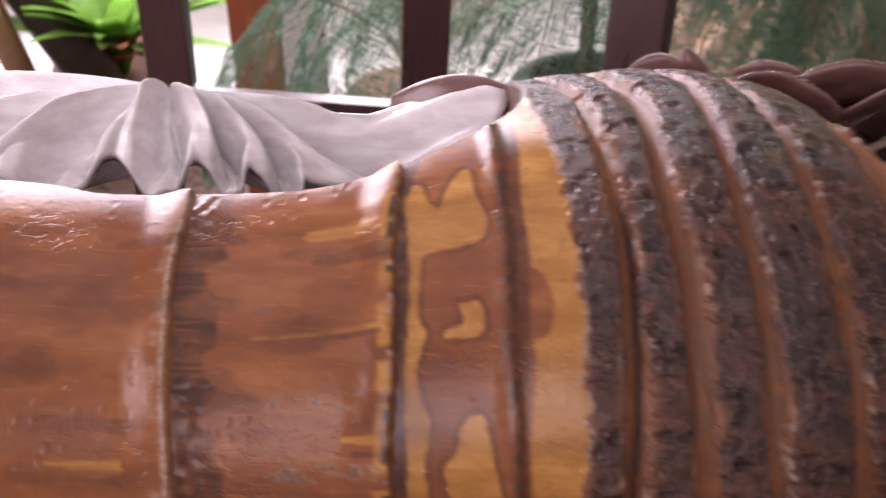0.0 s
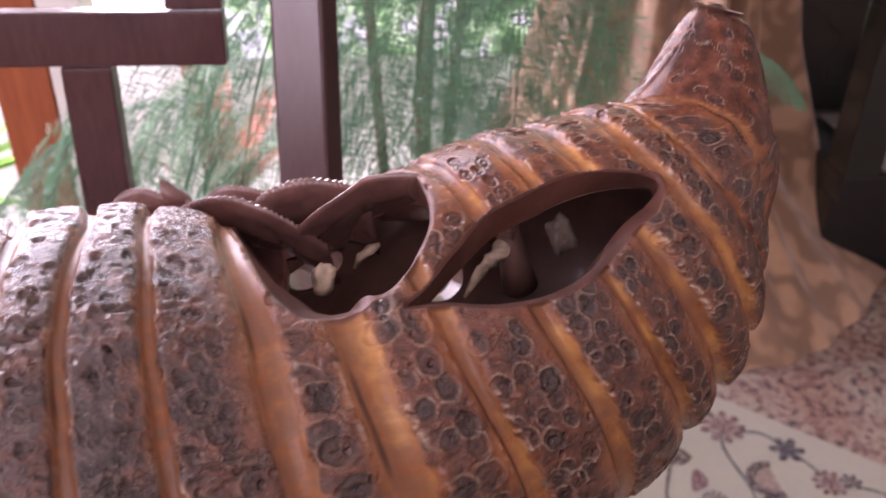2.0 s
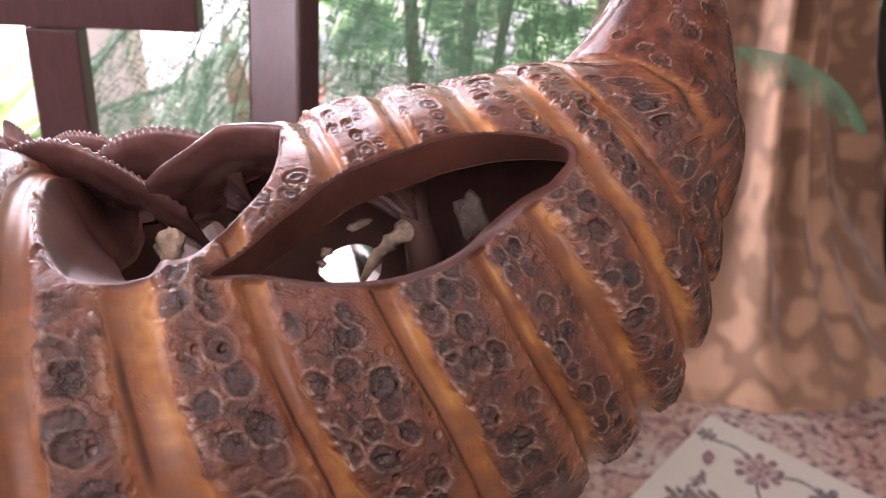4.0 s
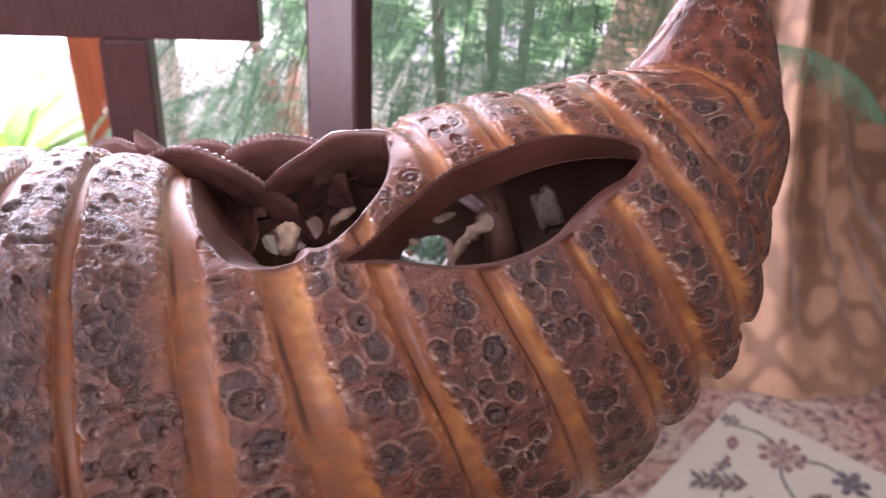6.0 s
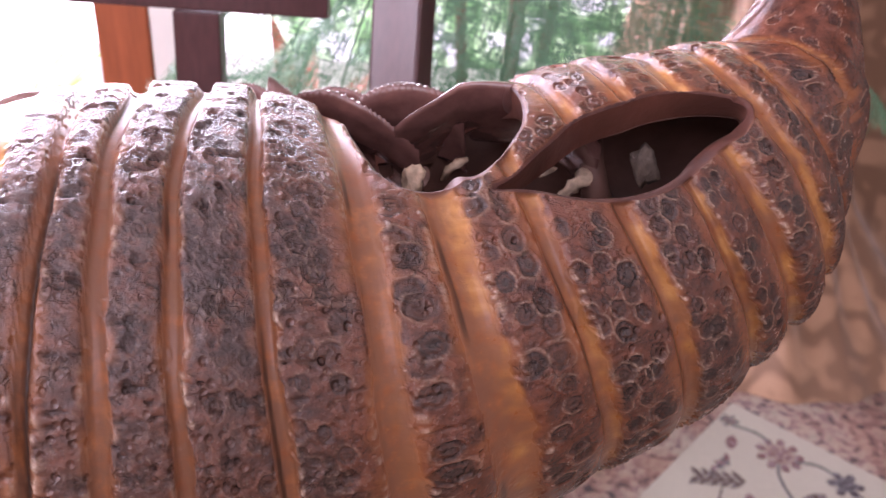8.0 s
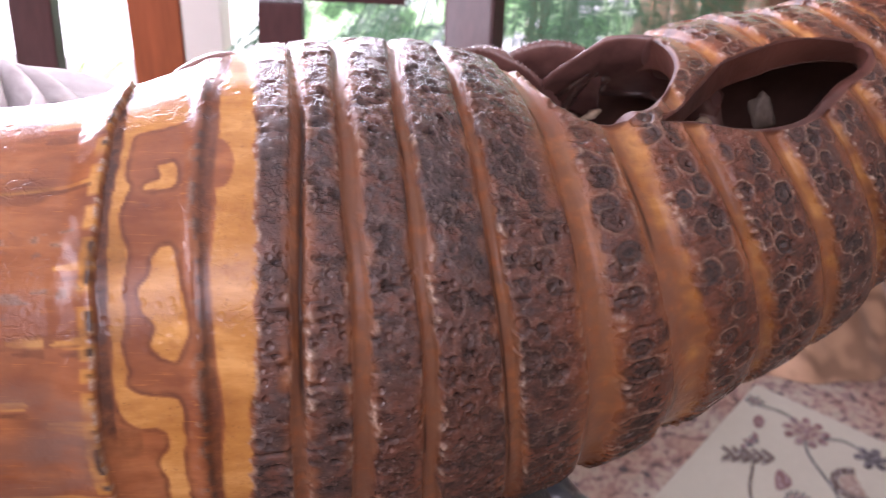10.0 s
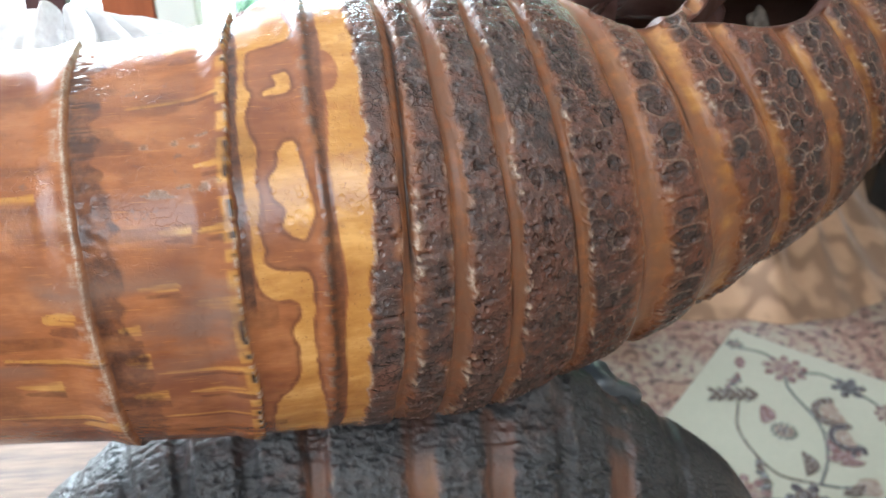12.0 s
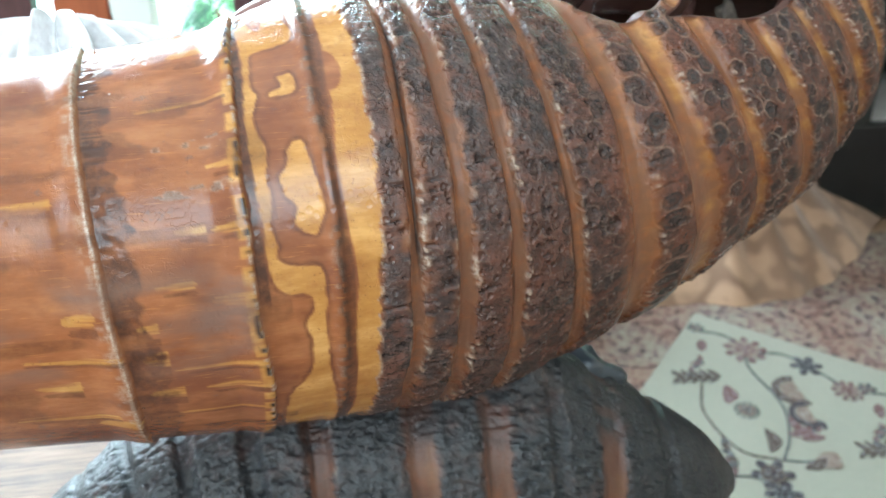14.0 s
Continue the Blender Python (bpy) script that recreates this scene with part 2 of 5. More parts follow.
def lathe(name, profile, mat, sides=48, centre=(0, 0, 0)):
    verts, faces = [], []
    for r, z in profile:
        for k in range(sides):
            w = 2 * math.pi * k / sides
            verts.append((centre[0] + r * math.cos(w), centre[1] + r * math.sin(w), centre[2] + z))
    for i in range(len(profile) - 1):
        for k in range(sides):
            n = (k + 1) % sides
            faces.append((i * sides + k, i * sides + n, (i + 1) * sides + n, (i + 1) * sides + k))
    return mesh_of(name, verts, faces, mat)


# ---- room ----
X0, X1, Y0, Y1, TOP = -2.6, 2.6, -2.0, 2.05, 3.2
structure(box("floor", (X0, Y0, -0.1), (X1, Y1, -0.012), plain("brown_floor_boards", (0.20, 0.12, 0.07), 0.4, 0.3, 20, stretch=(1, 8, 1)), bevel=0), "brown wooden floor under the carpets", "floor")
structure(box("ceiling", (X0, Y0, TOP), (X1, Y1, TOP + 0.1), WHITE, bevel=0), "plain white painted ceiling", "ceiling")
bm = bmesh.new()
for lo, hi in (((X0 - 0.12, Y0, 0), (X0, -1.55, TOP)), ((X0 - 0.12, 0.05, 0), (X0, Y1, TOP)), ((X0 - 0.12, -1.55, 0), (X0, 0.05, 0.9)), ((X0 - 0.12, -1.55, 2.65), (X0, 0.05, TOP))):
    add_box(bm, lo, hi)
structure(part("wall_west", bm, WALL), "plain tan painted wall with a window opening", "wall")
structure(box("wall_east", (X1, Y0, 0), (X1 + 0.12, Y1, TOP), WALL, bevel=0), "plain tan painted wall", "wall")


def wall_with_opening(name, y0, y1, x0, x1, z0, z1, label):
    bm = bmesh.new()
    for lo, hi in (((X0, y0, 0), (x0, y1, TOP)), ((x1, y0, 0), (X1, y1, TOP)), ((x0, y0, z1), (x1, y1, TOP)), ((x0, y0, 0), (x1, y1, z0))):
        if all(b - a > 0.001 for a, b in zip(lo, hi)):
            add_box(bm, lo, hi)
    return structure(part(name, bm, WALL), label, "wall")


wall_with_opening("wall_north", Y1, Y1 + 0.12, -2.3, 1.9, 0.0, 2.25, "tan wall with a wide garden door opening")
# out of view; the high opening is made up to hold the fill lamp
wall_with_opening("wall_south", Y0 - 0.12, Y0, -1.0, 1.4, 1.95, 2.95, "unseen tan wall with a high opening added for the fill light")


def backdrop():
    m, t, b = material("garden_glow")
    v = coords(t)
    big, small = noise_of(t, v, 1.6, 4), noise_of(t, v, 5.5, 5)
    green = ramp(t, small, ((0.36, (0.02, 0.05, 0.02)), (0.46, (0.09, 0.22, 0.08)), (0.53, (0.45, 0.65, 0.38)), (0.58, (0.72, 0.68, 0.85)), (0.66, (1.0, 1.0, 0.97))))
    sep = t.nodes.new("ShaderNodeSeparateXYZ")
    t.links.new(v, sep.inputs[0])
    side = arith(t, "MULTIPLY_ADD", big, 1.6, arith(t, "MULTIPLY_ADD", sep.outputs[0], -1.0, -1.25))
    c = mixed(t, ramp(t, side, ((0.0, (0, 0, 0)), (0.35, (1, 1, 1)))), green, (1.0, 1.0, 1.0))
    # the garden's daylight is painted in and emitted by the panel itself
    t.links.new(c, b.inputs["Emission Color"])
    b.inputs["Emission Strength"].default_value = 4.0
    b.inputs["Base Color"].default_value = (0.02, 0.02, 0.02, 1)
    structure(box("backdrop", (-5, 3.6, -1.5), (4.5, 3.65, 3.5), m, bevel=0), "glowing panel painted as the bright garden beyond the door", "backdrop")


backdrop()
structure(box("ground", (-6, 2.2, -0.3), (6, 3.6, -0.15), plain("pale_paving", (0.70, 0.68, 0.64), 0.8, 0.15, 12), bevel=0), "sunlit pale paving outside the garden door", "ground")

# frame of the garden door: one orange post beside a white one
for name, x0, x1, mat, label in (("door_post", -0.452, -0.362, ORANGE, "orange stained wooden door post"), ("door_jamb", -0.358, -0.29, WHITE, "white painted door jamb")):
    structure(box(name, (x0, 1.44, -0.012), (x1, 1.52, 2.25), mat, bevel=0.004), label, "door frame")


# ---- carpet and rug ----
def carpet_material(name, ground, spots, scale):
    m, t, b = material(name)
    v = coords(t)
    vor = node(t, "ShaderNodeTexVoronoi", Scale=scale)
    t.links.new(v, vor.inputs["Vector"])
    c = ramp(t, noise_of(t, v, scale * 1.3, 3), ((0.36, spots[0]), (0.44, spots[1]), (0.56, ground), (0.64, tuple(q * 0.7 for q in ground))))
    c = mixed(t, ramp(t, vor.outputs["Distance"], ((0.25, (0.8, 0.8, 0.8)), (0.4, (0, 0, 0)))), c, spots[1])
    tint = ramp(t, noise_of(t, v, scale / 7, 3), ((0.42, (1, 1, 1)), (0.58, spots[2])))
    c = mixed(t, 0.75, c, tint, "MULTIPLY")
    c = mixed(t, 0.4, c, ramp(t, noise_of(t, v, 900, 2), ((0.3, (0.4, 0.4, 0.4)), (0.7, (1, 1, 1)))), "MULTIPLY")
    t.links.new(c, b.inputs["Base Color"])
    b.inputs["Roughness"].default_value = 0.95
    bump(t, b, noise_of(t, v, 700, 2), 0.6, 0.002)
    return m


# made-up white slab that brightens the floor by the door
structure(box("doorstep", (-2.3, 1.56, -0.012), (0.45, 2.05, -0.002), plain("added_white_slab", (0.72, 0.71, 0.68), 0.6, 0.1, 14), bevel=0.002), "white slab added inside the garden door to brighten the floor", "doorstep")
structure(box("carpet", (-1.6, -0.6, -0.010), (2.2, 1.555, -0.003), carpet_material("red_patterned_pile", (0.27, 0.225, 0.175), ((0.040, 0.034, 0.034), (0.165, 0.105, 0.090), (0.85, 0.58, 0.50)), 40), bevel=0.002), "worn red and grey patterned carpet on the floor", "carpet")
RUG_IVORY = plain("ivory_pile", (0.235, 0.218, 0.172), 0.95, 0.08, 400, relief=0.5, size=0.002)


# ---- hollow bamboo root ----
def spline(c, n):
    c = np.array(c, float)
    k = np.linspace(0, len(c) - 1, n)
    i = np.clip(np.floor(k).astype(int), 0, len(c) - 2)
    w = (k - i)[:, None]
    full = np.vstack([2 * c[0] - c[1], c, 2 * c[-1] - c[-2]])
    p0, p1, p2, p3 = (full[i + j] for j in range(4))
    return 0.5 * (2 * p1 + (p2 - p0) * w + (2 * p0 - 5 * p1 + 4 * p2 - p3) * w ** 2 + (3 * p1 - p0 - 3 * p2 + p3) * w ** 3)


# the angles at which the lines of the grooves are given
TURNS = (-12, 8, 25, 42, 58, 75, 95, 115)


class Axis:
    """A curved axis with its radius and a frame of up and front, by the length u from x = 0. Knots: x, y, z, radius and the degrees by which the section leans."""

    def __init__(self, knots):
        a = spline(knots, 900)
        self.p, self.r = a[:, :3], a[:, 3]
        d = np.gradient(spline([(x, y, 0, 0, 0) for x, y, *_ in knots], 900)[:, :2], axis=0)
        for _ in range(60):
            d[1:-1] = (d[:-2] + 2 * d[1:-1] + d[2:]) / 4
        d /= np.linalg.norm(d, axis=1)[:, None]
        lean = np.radians(a[:, 4])
        self.front = np.stack([d[:, 1], -d[:, 0], 0 * lean], 1)
        self.up = np.stack([-np.sin(lean) * d[:, 0], -np.sin(lean) * d[:, 1], np.cos(lean)], 1)
        s = np.concatenate([[0], np.cumsum(np.linalg.norm(np.diff(self.p, axis=0), axis=1))])
        self.s = s - np.interp(0.0, self.p[:, 0], s)

    def at(self, u, field):
        return np.stack([np.interp(u, self.s, field[:, k]) for k in range(3)], -1)

    def point(self, u, th, lift=0.0):
        """The place at length u and angle th (radians; 0 is the top, a quarter turn the front), lift metres above the skin."""
        r = np.interp(u, self.s, self.r) + lift
        return self.at(u, self.p) + r[..., None] * (np.cos(th)[..., None] * self.at(u, self.up) + np.sin(th)[..., None] * self.at(u, self.front))


def smooth(x, a, b):
    x = np.clip((x - a) / (b - a), 0, 1)
    return x * x * (3 - 2 * x)


def wobble(x, y, seed, fine=1.0):
    """Smooth noise between -1 and 1 made of a few waves."""
    g = np.random.default_rng(seed)
    total = np.zeros_like(x)
    for k in range(7):
        fx, fy, ph = g.normal(0, fine), g.normal(0, fine), g.uniform(0, 6.28)
        total += np.sin(fx * x + fy * y + ph)
    return total / 4


def lattice_noise(x, y, seed):
    """Value noise between 0 and 1 on a unit lattice."""
    g = np.random.default_rng(seed).random((256, 256))
    ix, iy = np.floor(x).astype(int), np.floor(y).astype(int)
    fx, fy = x - ix, y - iy
    fx, fy = fx * fx * (3 - 2 * fx), fy * fy * (3 - 2 * fy)
    a, b = g[ix % 256, iy % 256], g[(ix + 1) % 256, iy % 256]
    c, d = g[ix % 256, (iy + 1) % 256], g[(ix + 1) % 256, (iy + 1) % 256]
    return (a * (1 - fx) + b * fx) * (1 - fy) + (c * (1 - fx) + d * fx) * fy


def outline_distance(u, th, ring, reach=0.004):
    """Signed distance in metres on the unrolled skin to a closed outline (negative inside), up to a reach."""
    ring = spline([*ring, ring[0]], 160)[:-1]
    low, high = np.radians(ring[:, 1].min()) - reach / 0.06, np.radians(ring[:, 1].max()) + reach / 0.06
    near = (u > ring[:, 0].min() - reach) & (u < ring[:, 0].max() + reach) & (th > low) & (th < high)
    if not near.all():
        far = np.full(u.shape, reach)
        if near.any():
            far[near] = outline_distance(u[near], th[near], ring, reach)
        return far
    ax, ay = ring[:, 0], np.radians(ring[:, 1]) * 0.09
    bx, by = np.roll(ax, -1), np.roll(ay, -1)
    px, py = u.ravel(), th.ravel() * 0.09
    best, inside = np.full(px.shape, 9.0), np.zeros(px.shape, bool)
    for x0, y0, x1, y1 in zip(ax, ay, bx, by):
        dx, dy = x1 - x0, y1 - y0
        w = np.clip(((px - x0) * dx + (py - y0) * dy) / (dx * dx + dy * dy + 1e-12), 0, 1)
        best = np.minimum(best, np.hypot(px - x0 - w * dx, py - y0 - w * dy))
        cross = (y0 > py) != (y1 > py)
        inside ^= cross & (px < dx * (py - y0) / (dy + (abs(dy) < 1e-12) * 1e-12) + x0)
    return np.where(inside, -best, best).reshape(u.shape)


def clipped_grid(us, ths, keep, closed):
    """Triangles of a grid in (u, th) where keep > 0, cut cleanly along keep = 0. Returns u, th, triangles and the cut edges."""
    n, m = len(us), len(ths)
    uu, tt = np.meshgrid(us, ths, indexing="ij")
    u, th, k = list(uu.ravel()), list(tt.ravel()), keep.ravel()
    cut, tris, rim = {}, [], []

    def between(a, b):
        key = (a, b) if a < b else (b, a)
        if key not in cut:
            w = k[a] / (k[a] - k[b])
            da = th[b] - th[a]
            da -= 2 * math.pi * round(da / (2 * math.pi))
            cut[key] = len(u)
            u.append(u[a] + w * (u[b] - u[a]))
            th.append(th[a] + w * da)
        return cut[key]

    i, j = np.meshgrid(np.arange(n - 1), np.arange(m if closed else m - 1), indexing="ij")
    a, b = i * m + j, (i + 1) * m + j
    c, d = (i + 1) * m + (j + 1) % m, i * m + (j + 1) % m
    for t in (np.stack([a, b, c], -1).reshape(-1, 3), np.stack([a, c, d], -1).reshape(-1, 3)):
        inside = k[t] > 0
        count = inside.sum(1)
        tris.append(t[count == 3])
        extra = []
        for tri, ins in zip(t[(count > 0) & (count < 3)], inside[(count > 0) & (count < 3)]):
            tri = [int(x) for x in tri]
            r = [q for q in range(3) if ins[q]]
            if len(r) == 1:
                p, q, s = (tri[(r[0] + w) % 3] for w in range(3))
                e, f = between(p, q), between(p, s)
                extra.append((p, e, f))
                rim.append((e, f))
            else:
                o = 3 - sum(r)
                p, q, s = (tri[(o + w) % 3] for w in range(3))
                e, f = between(p, q), between(s, p)
                extra += [(e, q, s), (e, s, f)]
                rim.append((f, e))
        if extra:
            tris.append(np.array(extra))
    return np.array(u), np.array(th), np.vstack(tris), np.array(rim)


def mesh_from(name, verts, tris, mat, fields=None):
    used, back = np.unique(tris, return_inverse=True)
    verts, tris = verts[used], back.reshape(tris.shape)
    me = bpy.data.meshes.new(name)
    me.vertices.add(len(verts))
    me.vertices.foreach_set("co", verts.astype(np.float32).ravel())
    me.loops.add(tris.size)
    me.loops.foreach_set("vertex_index", tris.astype(np.int32).ravel())
    me.polygons.add(len(tris))
    me.polygons.foreach_set("loop_start", np.arange(0, tris.size, 3, dtype=np.int32))
    me.polygons.foreach_set("use_smooth", np.ones(len(tris), bool))
    for key, values in (fields or {}).items():
        a = me.attributes.new(key, "FLOAT", "POINT")
        a.data.foreach_set("value", values[used].astype(np.float32))
    me.materials.append(mat)
    me.update()
    me.validate()
    return me


def bevels(u, th, spec):
    """How deep the worn, rounded edges of the cut openings fall away at (u, th), and how worn they are."""
    deg = (np.degrees(th) + 180) % 360 - 180
    worn, drop = np.zeros_like(u), np.zeros_like(u)
    for ring, (radius_at, radius, sharp_above) in zip(spec["openings"], spec["bevels"]):
        e = outline_distance(u, np.radians(deg), ring, max(radius))
        r = np.where(deg < sharp_above, 0.0016, np.interp(u, radius_at, radius))
        q = np.clip(1 - e / r, 0, 1)
        wide = smooth(r, 0.005, 0.010)
        drop = np.maximum(drop, r * ((1 - wide) * 0.75 * (1 - np.sqrt(1 - np.minimum(q, 0.97) ** 2)) + wide * 1.7 * q ** 1.25))
        worn = np.maximum(worn, smooth(q + 0.10 * wobble(u * 120, th * 12, 71) * (1 - 0.7 * wide), 0.10 - 0.06 * wide, 0.35 - 0.2 * wide))
    return drop, worn


def skin(u, th, spec):
    """Lift and colour fields of the root's skin at (u, th)."""
    deg = np.degrees(th)
    deg = (deg + 180) % 360 - 180
    # v is the length straightened so that every groove stands at one value all the way round
    lines = [np.interp(deg, (-180, *TURNS, 180), (np.mean(g[0]), *g[0], np.mean(g[0]))) for g in spec["grooves"]]
    grooves = [(g[0][3], *g[1:]) for g in spec["grooves"]]
    v, across = np.where(u < lines[0], grooves[0][0] + u - lines[0], grooves[-1][0] + u - lines[-1]), np.zeros_like(u)
    for k in range(len(grooves) - 1):
        w = (u - lines[k]) / (lines[k + 1] - lines[k])
        here = (w >= 0) & (w < 1)
        v[here] = (grooves[k][0] + w * (grooves[k + 1][0] - grooves[k][0]))[here]
        across[here] = w[here]
    v = v + 0.0010 * wobble(u * 30, th * 3, spec["seed"], 2.0)
    lift, fields = np.zeros_like(u), {}
    bark = smooth(u - np.interp(deg, *spec["bark_line"]) + 0.0012 * (lattice_noise(u * 200, th * 20, 27) - 0.5), -0.001, 0.003)
    edge_noise = 0.0011 * (lattice_noise(u * 110, th * 11, 3) - 0.5) * 2 + 0.0010 * (lattice_noise(u * 270, th * 29, 4) - 0.5) * 2
    edge_noise *= np.clip((np.interp(u, spec["axis"].s, spec["axis"].r) / 0.08) ** 2.5, 0.05, 1)
    groove = np.zeros_like(u)
    crack = np.zeros_like(u)
    tint, chips = np.zeros_like(u), np.zeros_like(u)
    for at, half, deep, gold in grooves:
        d = v - at + edge_noise * (v > at)
        g = 1 - smooth(np.abs(d), half * 0.85, half * 1.1)
        g = g * smooth(deg, *spec["bare_from"]) * (1 - smooth(u, 0.205, 0.215) * (1 - smooth(u, 0.335, 0.345)) * (1 - smooth(deg, -5, 2))) * (1 - (at > 0.335) * smooth(deg, 45, 65))
        groove = np.maximum(groove, g * (gold >= 0))
        tint = np.maximum(tint, g * max(gold, 0) * smooth(d, -half * 0.5, half * 0.5))
        lift -= deep * (1 - smooth(np.abs(v - at), half * 0.35, half * 1.5))
        side = np.exp(-((d - half * 1.25) / 0.0010) ** 2) + 0.6 * np.exp(-((d + half * 1.2) / 0.0007) ** 2)
        chips = np.maximum(chips, (at < 0.33) * side * smooth(lattice_noise(u * 420 + at * 700, th * 53, 15), 0.45, 0.75) * smooth(lattice_noise(u * 90 + at * 300, th * 7, 16), 0.35, 0.7))
        crack = np.maximum(crack, (1 - smooth(np.abs(v - at + half * 0.7 + 0.0010 * wobble(th * 4, u * 9, 11)), 0.0003, 0.0010)) * spec["crack"] * smooth(lattice_noise(th * 3 + at * 900, u * 0, 5), 0.5, 0.75))
    soft_edge = np.zeros_like(u)
    for at, half, deep, gold in grooves:
        soft_edge = np.maximum(soft_edge, (gold >= 0) * (1 - smooth(np.abs(v - at + edge_noise), half * 0.9, half * 1.1 + 0.004)))
    # the side of each band that runs down into the next groove is smoother and redder
    slope = smooth(across, 0.60, 0.82) * smooth(u, 0.09, 0.14) * spec["red_slopes"]
    dark = bark * (1 - groove) * (1 - 0.55 * soft_edge * smooth(lattice_noise(u * 90, th * 11, 17), 0.3, 0.7))
    dark = dark * (1 - 0.6 * slope * smooth(lattice_noise(u * 70 + 3, th * 8, 19), 0.25, 0.7))
    swell = spec["red_slopes"] * (0.0008 + 0.0018 * smooth(u, 0.19, 0.27) * smooth(deg, 45, 85))
    lift += swell * (4 * across * (1 - across) - 0.85) * (u > lines[0])
    knob = lattice_noise(u * 210, th * 42, 7) * 0.6 + lattice_noise(u * 520, th * 90, 8) * 0.4
    rugged = np.interp(v, *spec["rugged"]) * np.clip(np.interp(u, spec["axis"].s, spec["axis"].r) / 0.08, 0.15, 1) * np.where(u > 0.18, np.interp(deg, (0, 32), (0.15, 1.0)), np.interp(deg, (0, 35), (0.35, 1.0)))
    top = np.where(u > 0.17, np.interp(deg, (0, 32), (0.3, 1.0)), 1.0)
    lift += dark * top * (0.0017 + spec["relief"] * 0.0010 * rugged * (knob - 0.5)) + 0.0009 * chips * bark
    pits = smooth(lattice_noise(u * 160 + 9, th * 46, 21) * 0.75 + lattice_noise(u * 420, th * 110, 22) * 0.25, 0.71, 0.80) * dark * rugged
    lift -= spec["relief"] * 0.0013 * pits
    scar, halo = np.zeros_like(u), np.zeros_like(u)
    g = np.random.default_rng(spec["seed"])
    bands = list(zip(grooves[:-1], grooves[1:]))
    for (a, ha, _, _), (b, hb, _, _) in bands:
        if b < spec["scars_from"]:
            continue
        wide = (b - hb - a - ha) * (0.80 if spec["red_slopes"] and b > 0.11 else 1.0)
        big = spec["scar_size"] * float(np.interp(b, (0.03, 0.09, 0.17, 0.28, 0.33, 0.40), (0.0027, 0.0034, 0.0048, 0.0044, 0.0034, 0.0034)))
        rows = max(1, round(wide / (big * 2.05)))
        for row in range(rows):
            centre = a + ha + wide * (row + 0.5) / rows
            r0 = float(np.interp(centre, spec["axis"].s, spec["axis"].r))
            band = np.nonzero(np.abs(v - centre) < big * 1.1 * 1.6 + 0.005)[0]
            bv, bt = v[band], th[band]
            for turn in np.arange(-180, 180, math.degrees(big * 2.12 / max(r0, 0.02))):
                if g.random() < (0.35 if b < 0.12 else 0.2 if b < 0.4 else 0.65):
                    continue
                rad = big * g.uniform(0.72, 1.1)
                cv, ct = centre + g.normal(0, 0.0014), math.radians(turn + g.normal(0, 1.2) + (row % 2) * math.degrees(big * 1.06 / max(r0, 0.02)))
                dt = (bt - ct + math.pi) % (2 * math.pi) - math.pi
                pick = np.nonzero((np.abs(bv - cv) < rad * 1.6) & (np.abs(dt) * r0 < rad * 1.6))[0]
                near, dt = band[pick], dt[pick]
                around = np.arctan2(dt * r0, v[near] - cv)
                q = np.hypot((v[near] - cv) * g.uniform(0.9, 1.15), dt * r0) / rad * (1 + 0.06 * np.sin(2 * around + g.uniform(0, 6)) + 0.04 * np.sin(5 * around + g.uniform(0, 6)))
                ring = np.exp(-((q - 1.05) / 0.08) ** 2)
                deep, strong = g.random() < 0.25, g.uniform(0.3, 1.3) * (float(np.interp(math.degrees(ct), (0, 32), (0.2, 1.0))) if cv > 0.18 else float(np.interp(math.degrees(ct), (0, 35), (0.6, 1.0))))
                strong *= min(1.0, r0 / 0.07) ** 2
                lift[near] += 0.0005 * ring * strong - (0.0009 if deep else 0.0003) * (1 - smooth(q, 0.82, 0.98)) + 0.0004 * np.exp(-((q - 0.45) / 0.12) ** 2)
                scar[near] = np.maximum(scar[near], (1 - smooth(q, 0.88, 1.0)) * (1 - 0.55 * np.exp(-((q - 0.55) / 0.10) ** 2)) * g.uniform(0.55, 1.0))
                halo[near] = np.maximum(halo[near], np.exp(-((q - 1.12) / 0.09) ** 2) * smooth(np.sin(around + g.uniform(0, 6.28)), -0.5, 0.6))
    fields["dark"], fields["scar"] = dark, scar * dark * np.interp(u, (0.06, 0.14), (0.45, 1.0)) * np.where(u > 0.17, np.interp(deg, (5, 30), (0.5, 1.0)), 1.0)
    fields["groove"] = groove * bark * np.interp(u, (0.1, 0.16), (1.0, 0.75))
    fields["ruddy"] = np.clip(smooth(u, *spec["ruddy"]) + 0.5 * wobble(u * 40, th * 4, 51), 0, 1) * (spec["ruddy"][0] < 1)
    yellow = tint * bark * (0.15 + 0.85 * smooth(lattice_noise(u * 80 + 4, th * 9, 13) + 0.3 * lattice_noise(u * 300, th * 32, 14), 0.42, 0.85))
    fields["yellow"] = yellow
    pale, black = np.maximum(0.8 * chips, np.interp(u, (0.08, 0.14, 0.2), (0.10, 0.30, 0.42)) * halo * dark) * bark, np.maximum(crack * bark, pits * 0.6)
    stain_shade = np.zeros_like(u)
    if spec["culm"]:
        lift, yellow, pale, black, stain_shade = culm_marks(u, th, deg, lift, yellow, pale, black)
        fields["yellow"] = yellow
    split = spec["red_slopes"] * np.exp(-((u - lines[0] - 0.0018 + 0.0005 * wobble(th * 5, u * 9, 61)) / 0.0007) ** 2) * smooth(deg, 14, 24) * (1 - smooth(deg, 74, 86))
    lift -= 0.0022 * split
    black = np.maximum(black, split)
    drop, worn = bevels(u, th, spec)
    lift = lift * (1 - worn) - drop
    for key in ("dark", "scar", "groove", "yellow"):
        fields[key] = fields[key] * (1 - worn)
